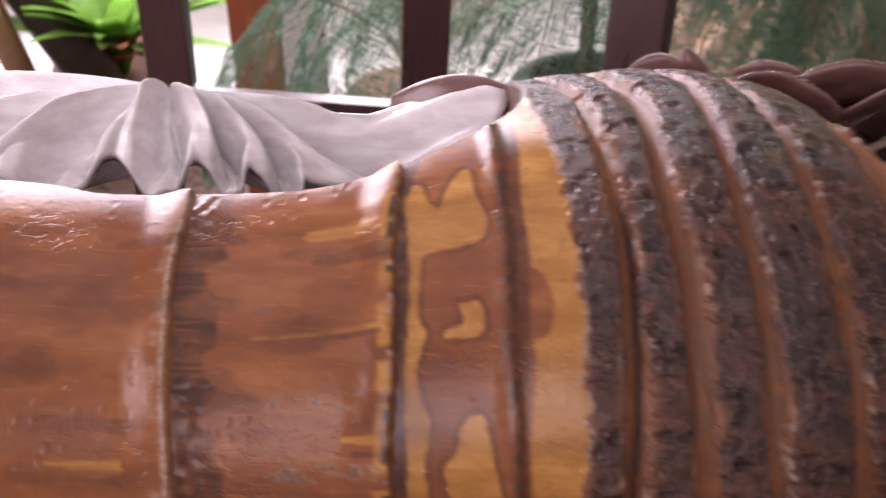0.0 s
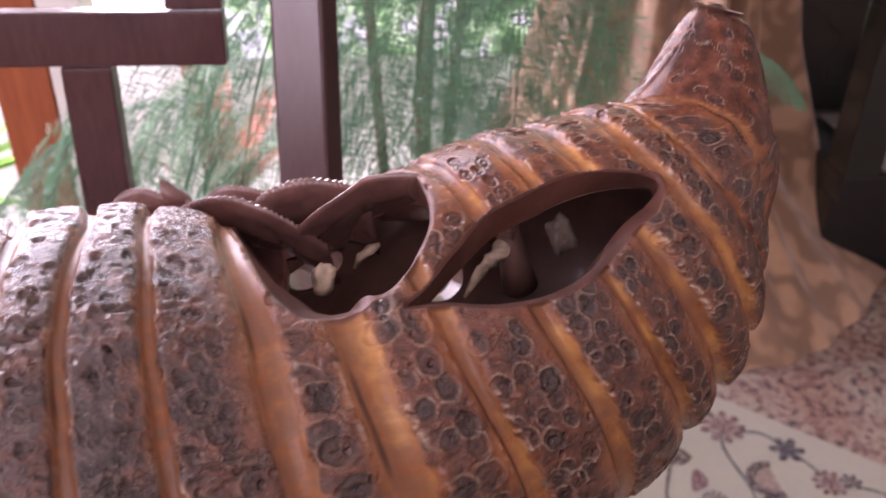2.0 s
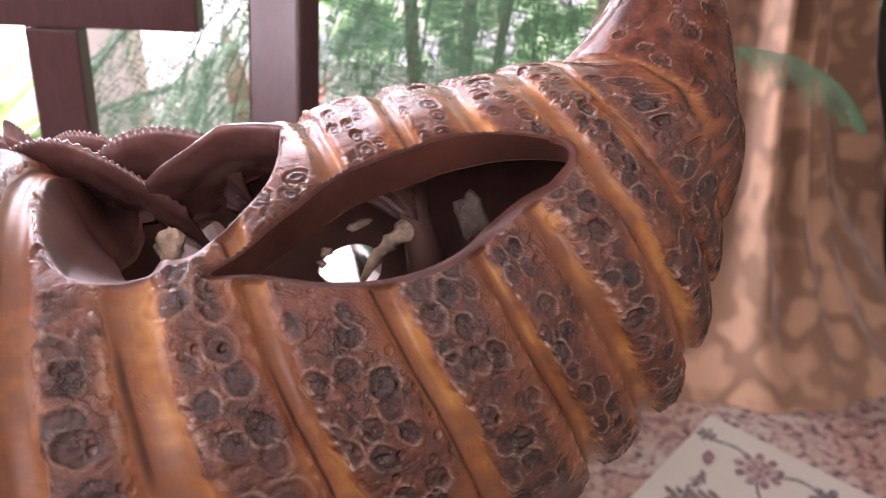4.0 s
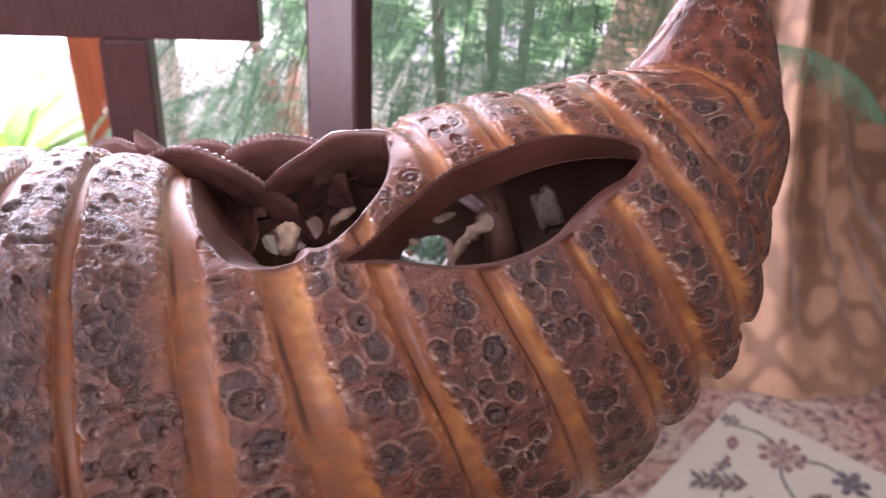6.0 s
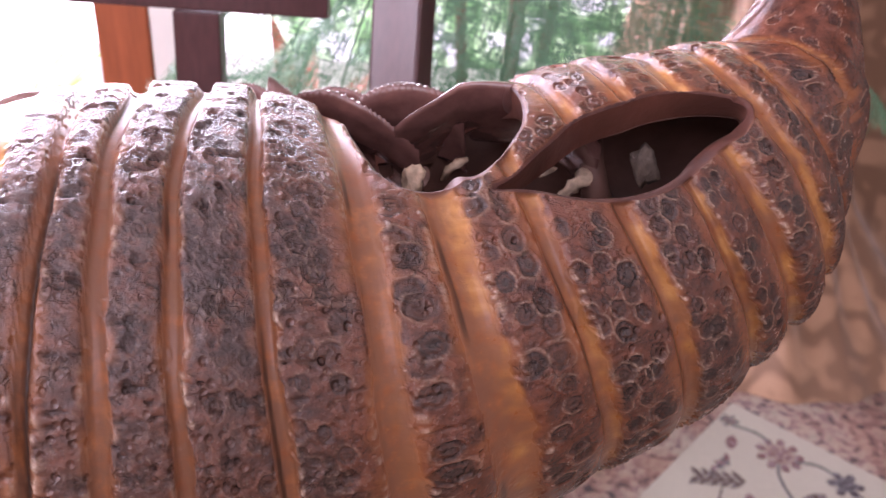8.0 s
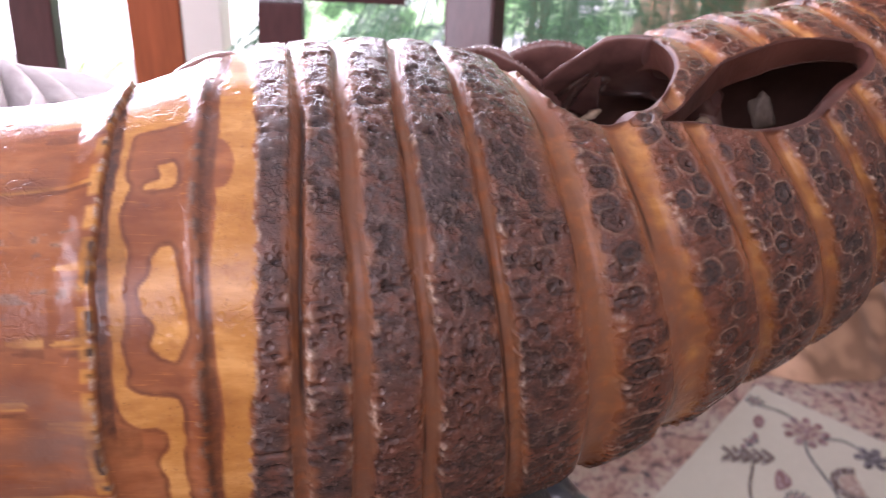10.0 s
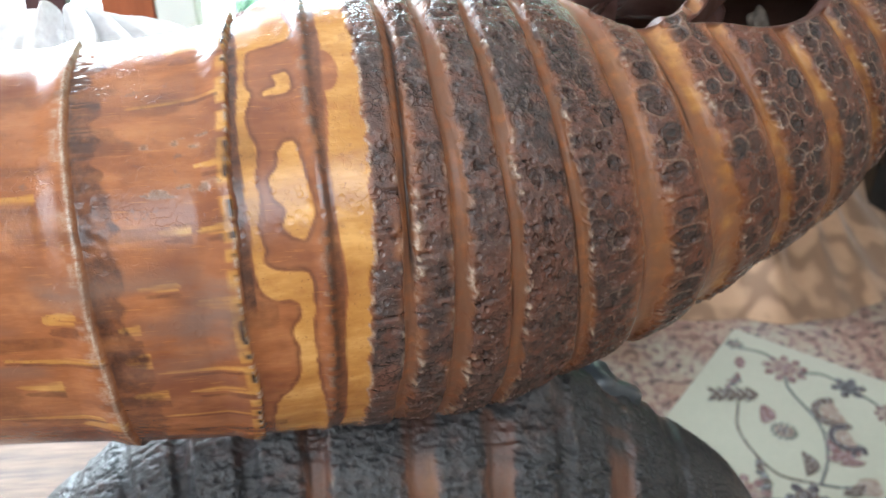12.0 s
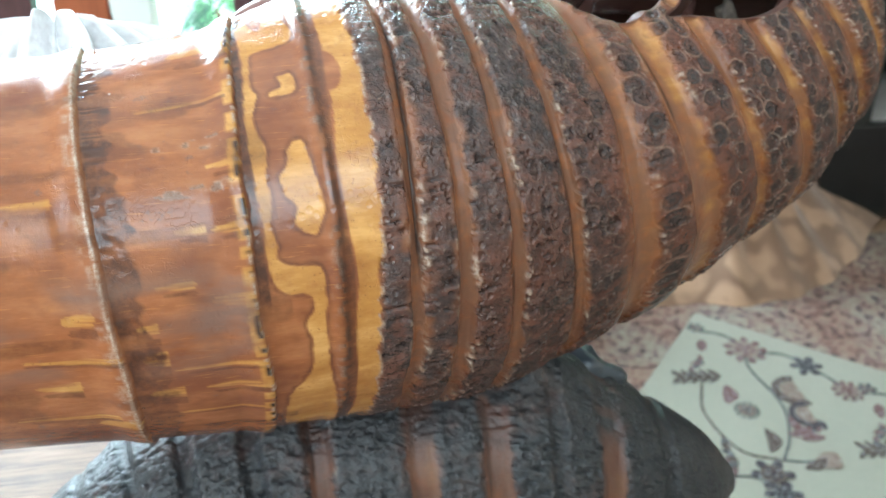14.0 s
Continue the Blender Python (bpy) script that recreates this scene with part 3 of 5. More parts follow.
    fields["pale"], fields["black"] = np.clip(pale, 0, 1) * (1 - worn), np.clip(black, 0, 1) * (1 - worn)
    fields["dull"] = spec["red_slopes"] * smooth(-u, 0.048, 0.056) * smooth(deg, 66, 76) * (1 - smooth(deg, 88, 104)) * smooth(lattice_noise(u * 40 + 5, th * 9, 33), 0.2, 0.55)
    fields["worn"], fields["stain_shade"] = worn, np.clip(stain_shade, 0, 1) * (1 - worn)
    fields["polish"] = np.maximum.reduce([worn, smooth(u, 0.16, 0.20) * np.interp(deg, (8, 34), (1.0, 0.0)), 0.8 * smooth(u, 0.345, 0.365)])
    lift += 0.0008 * wobble(u * 40, th * 2, 31)
    for cu, ct, ru, rt, h in spec["bumps"]:
        lift += h * np.exp(-((u - cu) / ru) ** 2 - ((deg - ct) / rt) ** 2)
    return lift, fields


def culm_marks(u, th, deg, lift, yellow, pale, black):
    """Node, ledge and scraped patches of the smooth culm, by the length u and the angle deg."""
    rough = (lattice_noise(u * 420, th * 40, 41) - 0.5) * 2
    slow = wobble(u * 90, th * 9, 42)

    def line(*pairs):
        return np.interp(deg, pairs[0::2], pairs[1::2])

    def dash(u0, u1, mid, half):
        w = np.clip((u - u0) / (u1 - u0), 0, 1)
        h = half * (0.35 + 0.65 * w) * smooth(w, 0.0, 0.12) * (1 - smooth(w, 0.96, 1.0)) * (1 + 0.5 * slow)
        return (1 - smooth(np.abs(deg - mid - 0.6 * slow), h * 0.8, h + 0.15)) * (u > u0) * (u < u1)

    node = line(-60, -0.100, 0, -0.0997, 20, -0.0994, 35, -0.0984, 50, -0.0968, 64, -0.0949, 82, -0.0936, 98, -0.0922, 140, -0.0930) + 0.0004 * slow
    d = u - node
    lift += 0.0024 * smooth(d, -0.014, -0.0012) * (1 - smooth(d, -0.0003, 0.0006))
    lift += 0.00025 * rough * smooth(d, 0.0005, 0.0015) * (1 - smooth(d, 0.005, 0.010))
    pale = np.maximum(pale, np.maximum(0.9 * np.exp(-((d + 0.0010) / 0.0008) ** 2) * smooth(rough, -1.0, -0.2), 0.35 * np.exp(-((d + 0.003) / 0.0025) ** 2) * smooth(rough, -0.2, 0.6)))
    stain_shade = smooth(d, 0.0002, 0.0012) * (1 - smooth(d - 0.0115 - 0.004 * slow - 0.006 * (lattice_noise(th * 22, u * 90, 44) - 0.5), -0.0006, 0.0012))
    stain_shade = stain_shade * (0.72 + 0.4 * smooth(lattice_noise(u * 60, th * 30, 48), 0.3, 0.6)) * np.interp(deg, (-10, 8, 20, 60, 80, 110), (0.4, 0.6, 0.9, 1.1, 1.0, 0.7))
    nicks = smooth(lattice_noise(u * 30, th * 110, 49), 0.55, 0.7) * smooth(d, 0.0006, 0.002) * (1 - smooth(d, 0.006, 0.011)) * smooth(deg, 4, 14) * (1 - smooth(deg, 38, 50))
    lift -= 0.0002 * nicks
    black = np.maximum(black, 0.7 * nicks)

    ledge = line(-60, -0.034, 1, -0.0373, 19, -0.0437, 35, -0.0465, 52, -0.0493, 69, -0.0503, 84, -0.0512, 105, -0.0486, 140, -0.0484) + 0.0005 * slow + 0.0003 * rough
    d = u - ledge
    lift += 0.0026 * smooth(d, -0.012, -0.0015) * (1 - smooth(d, -0.0002, 0.0006))
    beads = lattice_noise(th * 26, u * 0, 45)
    rim = smooth(d, -0.0042, -0.0030) * (1 - smooth(d, -0.0004, 0.0002))
    yellow = np.maximum(yellow, rim * smooth(beads, 0.25, 0.45))
    black = np.maximum(black, np.exp(-((d + 0.001) / 0.0009) ** 2) * smooth(beads, 0.62, 0.75))
    pale = np.maximum(pale, 0.9 * np.exp(-((d + 0.0006) / 0.0007) ** 2) * smooth(lattice_noise(th * 60, u * 0, 46), 0.4, 0.7))
    strip = line(0, -0.030, 10, -0.0378, 25, -0.0401, 35, -0.0435, 62, -0.0456, 78, -0.0458, 140, -0.046)
    stain_shade = np.maximum(stain_shade, 1.2 * smooth(d, 0.0002, 0.001) * (1 - smooth(u - strip, -0.001, 0.0)) * (1 - smooth(deg, 76, 90)))

    def island(ring):
        e = outline_distance(u, th, ring) + 0.0006 * slow + 0.0004 * rough
        return 1 - smooth(e, -0.0004, 0.0004), 0.7 * np.exp(-((e - 0.0007) / 0.0007) ** 2)

    for ring in (
            [(-0.0378, 6), (-0.0325, 6), (-0.0318, 10), (-0.0291, 12), (-0.0240, 7), (-0.0181, 5), (-0.0181, 11), (-0.0172, 16), (-0.0200, 19.5), (-0.0300, 20), (-0.0362, 20.5), (-0.0378, 25), (-0.0394, 30), (-0.0380, 33), (-0.0402, 36), (-0.0413, 41), (-0.0394, 46),
             (-0.0405, 50), (-0.0414, 54), (-0.0408, 58), (-0.0426, 63), (-0.0416, 68), (-0.0428, 71), (-0.0400, 73), (-0.0346, 74), (-0.0289, 75), (-0.0280, 80), (-0.0284, 91), (-0.0282, 101), (-0.0262, 113), (-0.0240, 139),
             (-0.0430, 136), (-0.0430, 112), (-0.0380, 106), (-0.0350, 100), (-0.0352, 93), (-0.0366, 88), (-0.0330, 84.5), (-0.0346, 81), (-0.0415, 80), (-0.0450, 77), (-0.0456, 73), (-0.0462, 68), (-0.0455, 60), (-0.0453, 52), (-0.0448, 43), (-0.0430, 35), (-0.0405, 26), (-0.0384, 15)],
            [(-0.0328, 48), (-0.0288, 46), (-0.0258, 48), (-0.0250, 54), (-0.0240, 60), (-0.0246, 64), (-0.0280, 67.5), (-0.0328, 66.5), (-0.0352, 64), (-0.0332, 60.5), (-0.0362, 58), (-0.0368, 54), (-0.0334, 51)],
            [(-0.0286, 29.5), (-0.0240, 29.5), (-0.0232, 33.5), (-0.0262, 34.5), (-0.0330, 34.2), (-0.0325, 33.2), (-0.0285, 32.5)]):
        inside, edge = island(ring)
        yellow = np.maximum(yellow, inside)
        stain_shade = np.maximum(stain_shade, 0.9 * edge * (1 - inside))
    ridge = line(-30, -0.006, 0, -0.0088, 18, -0.0138, 36, -0.0185, 54, -0.0205, 67, -0.0215, 86, -0.0232, 140, -0.0235)
    lift += 0.0012 * np.exp(-((u - ridge) / 0.0028) ** 2)
    black = np.maximum(black, (0.35 + 0.4 * smooth(rough, -0.2, 0.4)) * np.exp(-((u - ridge - 0.0012) / 0.0024) ** 2))
    pale = np.maximum(pale, 0.40 * np.exp(-((u - ridge) / 0.0022) ** 2) * smooth(rough, 0.0, 0.6))
    left = line(-30, 0.001, -2, 0.0, 14, -0.006, 24, -0.008, 37, -0.0118, 52, -0.0160, 67, -0.0165, 76, -0.0160, 88, -0.0174, 125, -0.0176)
    right = line(-30, 0.009, 3, 0.0072, 22, 0.0038, 38, 0.0002, 52, -0.0018, 60, -0.0036, 69, -0.0050, 81, -0.0084, 96, -0.0102, 125, -0.0098)
    wave = 0.0015 * np.abs(np.sin(deg * 0.42 + 2 * slow)) + 0.0004 * rough
    band = smooth(u - left + 0.0008 * slow, 0.0, 0.0005) * (1 - smooth(u - right - wave, -0.0002, 0.0003))
    lobe = ((u + 0.0100) / 0.0058) ** 2 + ((deg - 31) / 5.5) ** 2 + 0.2 * slow
    yellow = np.maximum(yellow, band * smooth(lobe, 0.9, 1.1))
    pale = np.maximum(pale, 0.7 * np.exp(-((u - right - wave - 0.0004) / 0.0005) ** 2) * (rough > -0.2))
    stain_shade = np.maximum(stain_shade, 0.75 * smooth(u - ridge, 0.001, 0.002) * (1 - smooth(u - left, -0.001, 0.0004)))
    for u0, u1, mid, half in ((-0.082, -0.0480, 30.8, 0.55), (-0.080, -0.0676, 74, 1.2), (-0.0641, -0.0505, 78.5, 2.0), (-0.0723, -0.0624, 61.5, 1.3), (-0.0607, -0.0505, 62, 1.2), (-0.067, -0.0440, 13, 3.0),
                              (-0.060, -0.0480, 48, 1.4), (-0.1295, -0.108, 52, 1.5), (-0.1105, -0.0985, 79.5, 2.0), (-0.1295, -0.092, 90.5, 0.7), (-0.1258, -0.108, 99, 1.6), (-0.1376, -0.098, 112, 1.0),
                              (-0.078, -0.0500, 96, 0.8), (-0.070, -0.0500, 103, 1.4), (-0.080, -0.050, 113, 0.7), (-0.087, -0.080, 84, 2.2), (-0.087, -0.079, 92, 2.5), (-0.087, -0.076, 104, 2.2), (-0.108, -0.092, 116, 3.0)):
        yellow = np.maximum(yellow, dash(u0, u1, mid, half) * (0.35 + 0.65 * smooth(lattice_noise(u * 70, th * 130, 47), 0.25, 0.55)))
        # shadow along the lower side of each dash, painted with the stain colour
        stain_shade = np.maximum(stain_shade, 0.6 * dash(u0 + 0.002, u1, mid + half * 1.6, half * 0.7))
    for u0, u1, mid, half in ((-0.078, -0.053, 42, 2.0), (-0.076, -0.052, 53, 2.2)):
        smudge = dash(u0, u1, mid, half) * smooth(rough, -0.3, 0.3)
        pale, black = np.maximum(pale, 0.35 * smudge), np.maximum(black, 0.4 * smudge * (rough > 0.2))
    blots = smooth(lattice_noise(u * 45 + 7, th * 14, 52), 0.66, 0.80) * (u < -0.04)
    stain_shade = np.maximum(stain_shade, 0.45 * blots)
    return lift, yellow, pale, black, stain_shade


def root_thing(name, spec, mat, label, category):
    """A hollow root with openings cut through its wall: skin, rims and lining."""
    ax = spec["axis"]
    us = np.concatenate([np.arange(lo, hi, step) for lo, hi, step in spec["steps"]])
    dense = np.radians(np.arange(-45, 150, spec["turn"]))
    ths = np.concatenate([dense, np.radians(np.arange(150, 315, 3.0))])

    def keep_of(uu, tt):
        k = np.full(uu.shape, 1.0)
        deg = (tt + math.pi) % (2 * math.pi) - math.pi
        for ring in spec["openings"]:
            k = np.minimum(k, outline_distance(uu, deg, ring))
        return k

    uu, tt = np.meshgrid(us, ths, indexing="ij")
    u, th, tris, rim = clipped_grid(us, ths, keep_of(uu, tt), True)
    lift, fields = skin(u, th, spec)
    verts = ax.point(u, th, lift)
    thing = new(name)
    tagged(thing, label, category)
    hang("rind", mesh_from("rind", verts, tris, mat, fields), thing, spec["rind_label"])
    wall = spec["wall"]
    if len(rim):
        n, steps = len(u), 5
        rings = [verts]
        for q in range(1, steps + 1):
            w = q / steps
            rings.append(ax.point(u, th, lift * (1 - w) + np.minimum(-wall, lift - 0.004) * w))
        used = np.unique(rim)
        index = np.full(n, -1)
        index[used] = np.arange(len(used))
        rim = index[rim]
        allv = np.vstack([r[used] for r in rings])
        quads = []
        for q in range(steps):
            a, b = rim[:, 0] + q * len(used), rim[:, 1] + q * len(used)
            quads += [np.stack([a, b, b + len(used)], -1), np.stack([a, b + len(used), a + len(used)], -1)]
        hang("cut_edge", mesh_from("cut_edge", allv, np.vstack(quads)[:, ::-1], spec["rim_material"]), thing, "smooth worn edge of the carved openings")
        us2, ths2 = np.arange(spec["from"], spec["to"], 0.004), np.radians(np.arange(-180, 180, 3.0))
        uu, tt = np.meshgrid(us2, ths2, indexing="ij")
        u2, th2, tris2, _ = clipped_grid(us2, ths2, keep_of(uu, tt), True)
        inner = ax.point(u2, th2, np.minimum(-wall, -bevels(u2, th2, spec)[0] - 0.006) + 0.0012 * wobble(u2 * 60, th2 * 4, 3))
        hang("lining", mesh_from("lining", inner, tris2[:, ::-1], INSIDE), thing, "dark hollow inside of the root")
    return thing


HORN = Axis([
    (-0.44, 0.2010, 0.8330, 0.0900, 0), (-0.34, 0.2060, 0.8320, 0.0885, 0), (-0.24, 0.2120, 0.8315, 0.0890, 0), (-0.1356, 0.2184, 0.8310, 0.0904, 0),
    (-0.0659, 0.2247, 0.8304, 0.0962, 0), (0.0006, 0.2409, 0.8330, 0.1059, 0.5), (0.0659, 0.2600, 0.8316, 0.1084, 1.5), (0.1329, 0.2742, 0.8363, 0.0938, 8),
    (0.1800, 0.2960, 0.8480, 0.0885, 14), (0.2173, 0.3150, 0.8560, 0.0872, 20), (0.2460, 0.3300, 0.8692, 0.0825, 28), (0.2728, 0.3420, 0.8830, 0.0745, 34),
    (0.2930, 0.3530, 0.9033, 0.0578, 38), (0.3055, 0.3600, 0.9173, 0.0445, 41), (0.3095, 0.3660, 0.9324, 0.0345, 47), (0.3118, 0.3705, 0.9491, 0.0265, 58),
    (0.3130, 0.3740, 0.9680, 0.0185, 66), (0.3135, 0.3755, 0.9800, 0.0115, 72), (0.3140, 0.3760, 0.9865, 0.0015, 76)])
WORN = plain("worn_lacquer_edge", (0.115, 0.047, 0.034), 0.34, 0.6, 40, relief=0.8, size=0.002, coat=0.3)
horn_spec = dict(
    axis=HORN, seed=4, turn=0.46, wall=0.016, rim_material=WORN, rind_label="lacquered rind with dark knobbly bands and orange grooves", culm=True, scar_size=1.0,
    rugged=([0.0, 0.02, 0.09, 0.13, 0.32, 0.36, 0.5], [0.8, 1.0, 0.9, 0.4, 0.2, 0.35, 0.3]),
    bark_line=([-180, -30, 3, 22, 38, 52, 60, 69, 81, 96, 125, 180], [0.0110, 0.0095, 0.0077, 0.0043, 0.0007, -0.0013, -0.0031, -0.0045, -0.0079, -0.0097, -0.0093, -0.0090]), red_slopes=1.0, ruddy=(0.04, 0.15), bare_from=(-400, -390), relief=1.0, scars_from=0.028, crack=0.7,
    grooves=[
        ((0.0252, 0.0219, 0.0180, 0.0132, 0.0093, 0.0071, 0.0062, 0.0055), 0.0024, 0.0012, 0.0), ((0.0453, 0.0386, 0.0337, 0.0303, 0.0282, 0.0268, 0.0263, 0.0265), 0.0032, 0.0020, 0.04),
        ((0.0707, 0.0630, 0.0575, 0.0537, 0.0519, 0.0521, 0.0533, 0.0545), 0.0034, 0.0022, 0.05), ((0.0897, 0.0906, 0.0901, 0.0901, 0.0918, 0.0946, 0.0971, 0.0996), 0.0036, 0.0024, 0.06),
        ((0.1230, 0.1257, 0.1266, 0.1265, 0.1269, 0.1269, 0.1265, 0.1258), 0.0045, 0.0024, 0.12), ((0.1567, 0.1546, 0.1524, 0.1506, 0.1510, 0.1530, 0.1545, 0.1553), 0.0056, 0.0024, 0.6),
        ((0.1878, 0.1863, 0.1847, 0.1834, 0.1835, 0.1868, 0.1905, 0.1927), 0.0046, 0.0022, 0.4), ((0.2392, 0.2332, 0.2272, 0.2233, 0.2235, 0.2253, 0.2263, 0.2273), 0.0048, 0.0022, 0.6),
        ((0.2766, 0.2718, 0.2676, 0.2644, 0.2616, 0.2602, 0.2611, 0.2620), 0.0044, 0.0022, 0.6), ((0.3040, 0.3000, 0.2971, 0.2951, 0.2926, 0.2904, 0.2888, 0.2872), 0.0038, 0.0018, 0.6),
        ((0.3298, 0.3260, 0.3223, 0.3188, 0.3155, 0.3124, 0.3094, 0.3064), 0.0036, 0.0016, 0.55), ((0.3452, 0.3437, 0.3422, 0.3404, 0.3381, 0.3354, 0.3326, 0.3298), 0.0011, 0.0010, 0.4),
        ((0.3660, 0.3630, 0.3600, 0.3570, 0.3540, 0.3515, 0.3490, 0.3470), 0.0012, 0.0008, 0.4), ((0.46,) * 8, 0.001, 0.0005, 0.0)],
    bumps=[],
    openings=[
        [(-0.46, -9), (-0.30, -8), (-0.162, -6), (-0.128, -2), (-0.099, -1), (-0.070, 0.5), (-0.054, 0.5), (-0.040, -0.5), (-0.029, -1.5), (-0.0072, -6), (0.008, -14), (0.013, -26), (0.014, -40), (0.003, -60), (-0.03, -74), (-0.1, -80), (-0.2, -82), (-0.46, -82), (-0.50, -50)],
        [(0.1440, -24), (0.1480, -4), (0.1510, 8), (0.1570, 15.5), (0.1660, 20.5), (0.1720, 21.5), (0.180, 20.5), (0.1911, 17.5), (0.2080, 9), (0.2200, -4), (0.225, -20), (0.213, -38), (0.190, -48), (0.168, -50), (0.152, -44)],
        [(0.1740, 27.0), (0.1911, 31), (0.2093, 36.5), (0.2322, 40), (0.2600, 41), (0.2800, 39.5), (0.2980, 36), (0.3140, 34), (0.3150, 28), (0.3000, 18.5), (0.2728, 16), (0.2368, 14), (0.2093, 20), (0.1892, 25.5)],
        [(0.222, -98), (0.232, -94), (0.244, -96), (0.250, -103), (0.246, -111), (0.236, -113), (0.226, -108)],
        [(0.160, -62), (0.174, -58), (0.190, -63), (0.190, -74), (0.176, -78), (0.163, -73)],
    ],
    bevels=[([0.0], [0.0012], -200), ([0.140, 0.152, 0.165, 0.178], [0.020, 0.014, 0.005, 0.002], -200), ([0.18, 0.25, 0.28, 0.305, 0.318], [0.003, 0.004, 0.007, 0.008, 0.004], 27), ([0.0], [0.003], -200), ([0.0], [0.003], -200)])
horn_spec["from"], horn_spec["to"] = -0.43, float(HORN.s[-1])
horn_spec["steps"] = ((-0.43, -0.17, 0.004), (-0.17, 0.36, 0.00072), (0.36, float(HORN.s[-1]), 0.0012))
carving = root_thing("bamboo_root_carving", horn_spec, BAMBOO, "hollow orange-brown bamboo root carving lying on a darker root", "carving")

ROOT_AXIS = Axis([(*k, 0) for k in ((-0.190, 0.215, 0.612, 0.008), (-0.170, 0.22, 0.622, 0.034), (-0.135, 0.225, 0.632, 0.050), (-0.10, 0.235, 0.640, 0.060), (-0.04, 0.245, 0.648, 0.069), (0.04, 0.25, 0.652, 0.072), (0.105, 0.25, 0.650, 0.071), (0.155, 0.25, 0.638, 0.062), (0.195, 0.25, 0.624, 0.048), (0.235, 0.25, 0.610, 0.030), (0.258, 0.25, 0.602, 0.008))])
root_spec = dict(
    axis=ROOT_AXIS, seed=9, turn=0.9, wall=0.01, rim_material=WORN, rind_label="charred grey-black rind with orange grooves",
    culm=False, scar_size=0.8, red_slopes=0.0, bevels=[], rugged=([-0.3, 0.3], [1.0, 1.0]), bark_line=([-180, 180], [-0.4, -0.4]), ruddy=(2.0, 3.0), bare_from=(30, 52), relief=2.4, scars_from=-0.3, crack=0.6,
    grooves=[((at,) * 8, *rest) for at, *rest in ((-0.155, 0.004, 0.002, -1), (-0.125, 0.004, 0.003, -1), (-0.093, 0.005, 0.006, -1), (-0.055, 0.006, 0.006, -1), (-0.017, 0.007, 0.006, 0.0), (0.041, 0.009, 0.004, 0.12), (0.085, 0.008, 0.004, 0.05), (0.120, 0.005, 0.003, -1), (0.156, 0.008, 0.003, 0.1), (0.20, 0.006, 0.003, -1), (0.30, 0.003, 0.002, -1))],
    bumps=[(0.115, 12, 0.02, 14, 0.012), (0.145, 5, 0.03, 20, 0.006)], openings=[])
root_spec["from"], root_spec["to"] = float(ROOT_AXIS.s[0]), float(ROOT_AXIS.s[-1])
root_spec["steps"] = ((root_spec["from"], root_spec["to"], 0.0012),)
lower_root = root_thing("bamboo_root", root_spec, ROOT, "charred black bamboo root lying on the table under the carving", "bamboo root")


# ---- table ----
def table():
    t = tagged(new("table"), "low wooden table with a pale grained top", "table")
    box("tabletop", (-0.95, -0.30, 0.555), (0.13, 0.50, 0.585), OAK, t, bevel=0.004)
    for x in (-0.90, 0.06):
        for y in (-0.25, 0.45):
            box("leg", (x - 0.025, y - 0.025, -0.003), (x + 0.025, y + 0.025, 0.555), OAK, t, bevel=0.003)


table()


# ---- chair with a fretwork back ----
def chair():
    c = tagged(new("chair"), "dark mahogany chair with an open fretwork back", "chair")
    rake = Matrix.Rotation(radians(-6), 4, "X")
    y = 0.665

    def bar(name, x0, x1, z0, z1, thick=0.02):
        yy = y + ((z0 + z1) / 2 - 0.82) * 0.105
        box(name, (x0, yy, z0), (x1, yy + thick, z1), CHAIR, c, bevel=0.002, turn=rake)

    bar("stile", -0.62, -0.578, -0.003, 1.06, 0.035)
    # the other stile stands turned, so that its broad face looks to the window
    turned = Matrix.Rotation(radians(-15), 4, "X") @ Matrix.Rotation(radians(-27), 4, "Z")
    box("stile", (0.0894, 0.579, -0.010), (0.1354, 0.605, 1.08), CHAIR, c, bevel=0.003, turn=turned)
    bar("top_rail", -0.578, 0.094, 1.005, 1.055, 0.022)
    bar("lower_rail", -0.286, 0.094, 0.654, 0.699, 0.018)
    bar("fret_post", -0.074, -0.036, 0.70, 0.855)
    bar("fret_post", -0.286, -0.250, 0.70, 1.005)
    bar("fret_rail", -0.250, 0.052, 0.8555, 0.897)
    bar("fret_post", 0.010, 0.052, 0.8975, 1.005)
    box("seat", (-0.60, 0.30, 0.40), (0.12, 0.66, 0.445), CHAIR, c, bevel=0.006)
    for x in (-0.59, 0.11):
        box("leg", (x - 0.02, 0.32, -0.003), (x + 0.02, 0.36, 0.40), CHAIR, c, bevel=0.003)


chair()


# ---- carved details of the root carving ----
def pebble(name, place, size, turn, mat, parent, seed, label=""):
    """A chipped, rounded lump."""
    bm = bmesh.new()
    bmesh.ops.create_icosphere(bm, subdivisions=3, radius=1)
    for v in bm.verts:
        n = noise.noise(v.co * 1.3 + Vector((seed, 0, 0))) * 0.5 + noise.noise(v.co * 3.5 + Vector((0, seed, 0))) * 0.28
        v.co = v.co * (1 + n)
    bmesh.ops.transform(bm, matrix=pose(*place, *turn) @ Matrix.Diagonal((*size, 1)), verts=bm.verts)
    return part(name, bm, mat, parent, label, smooth=True)


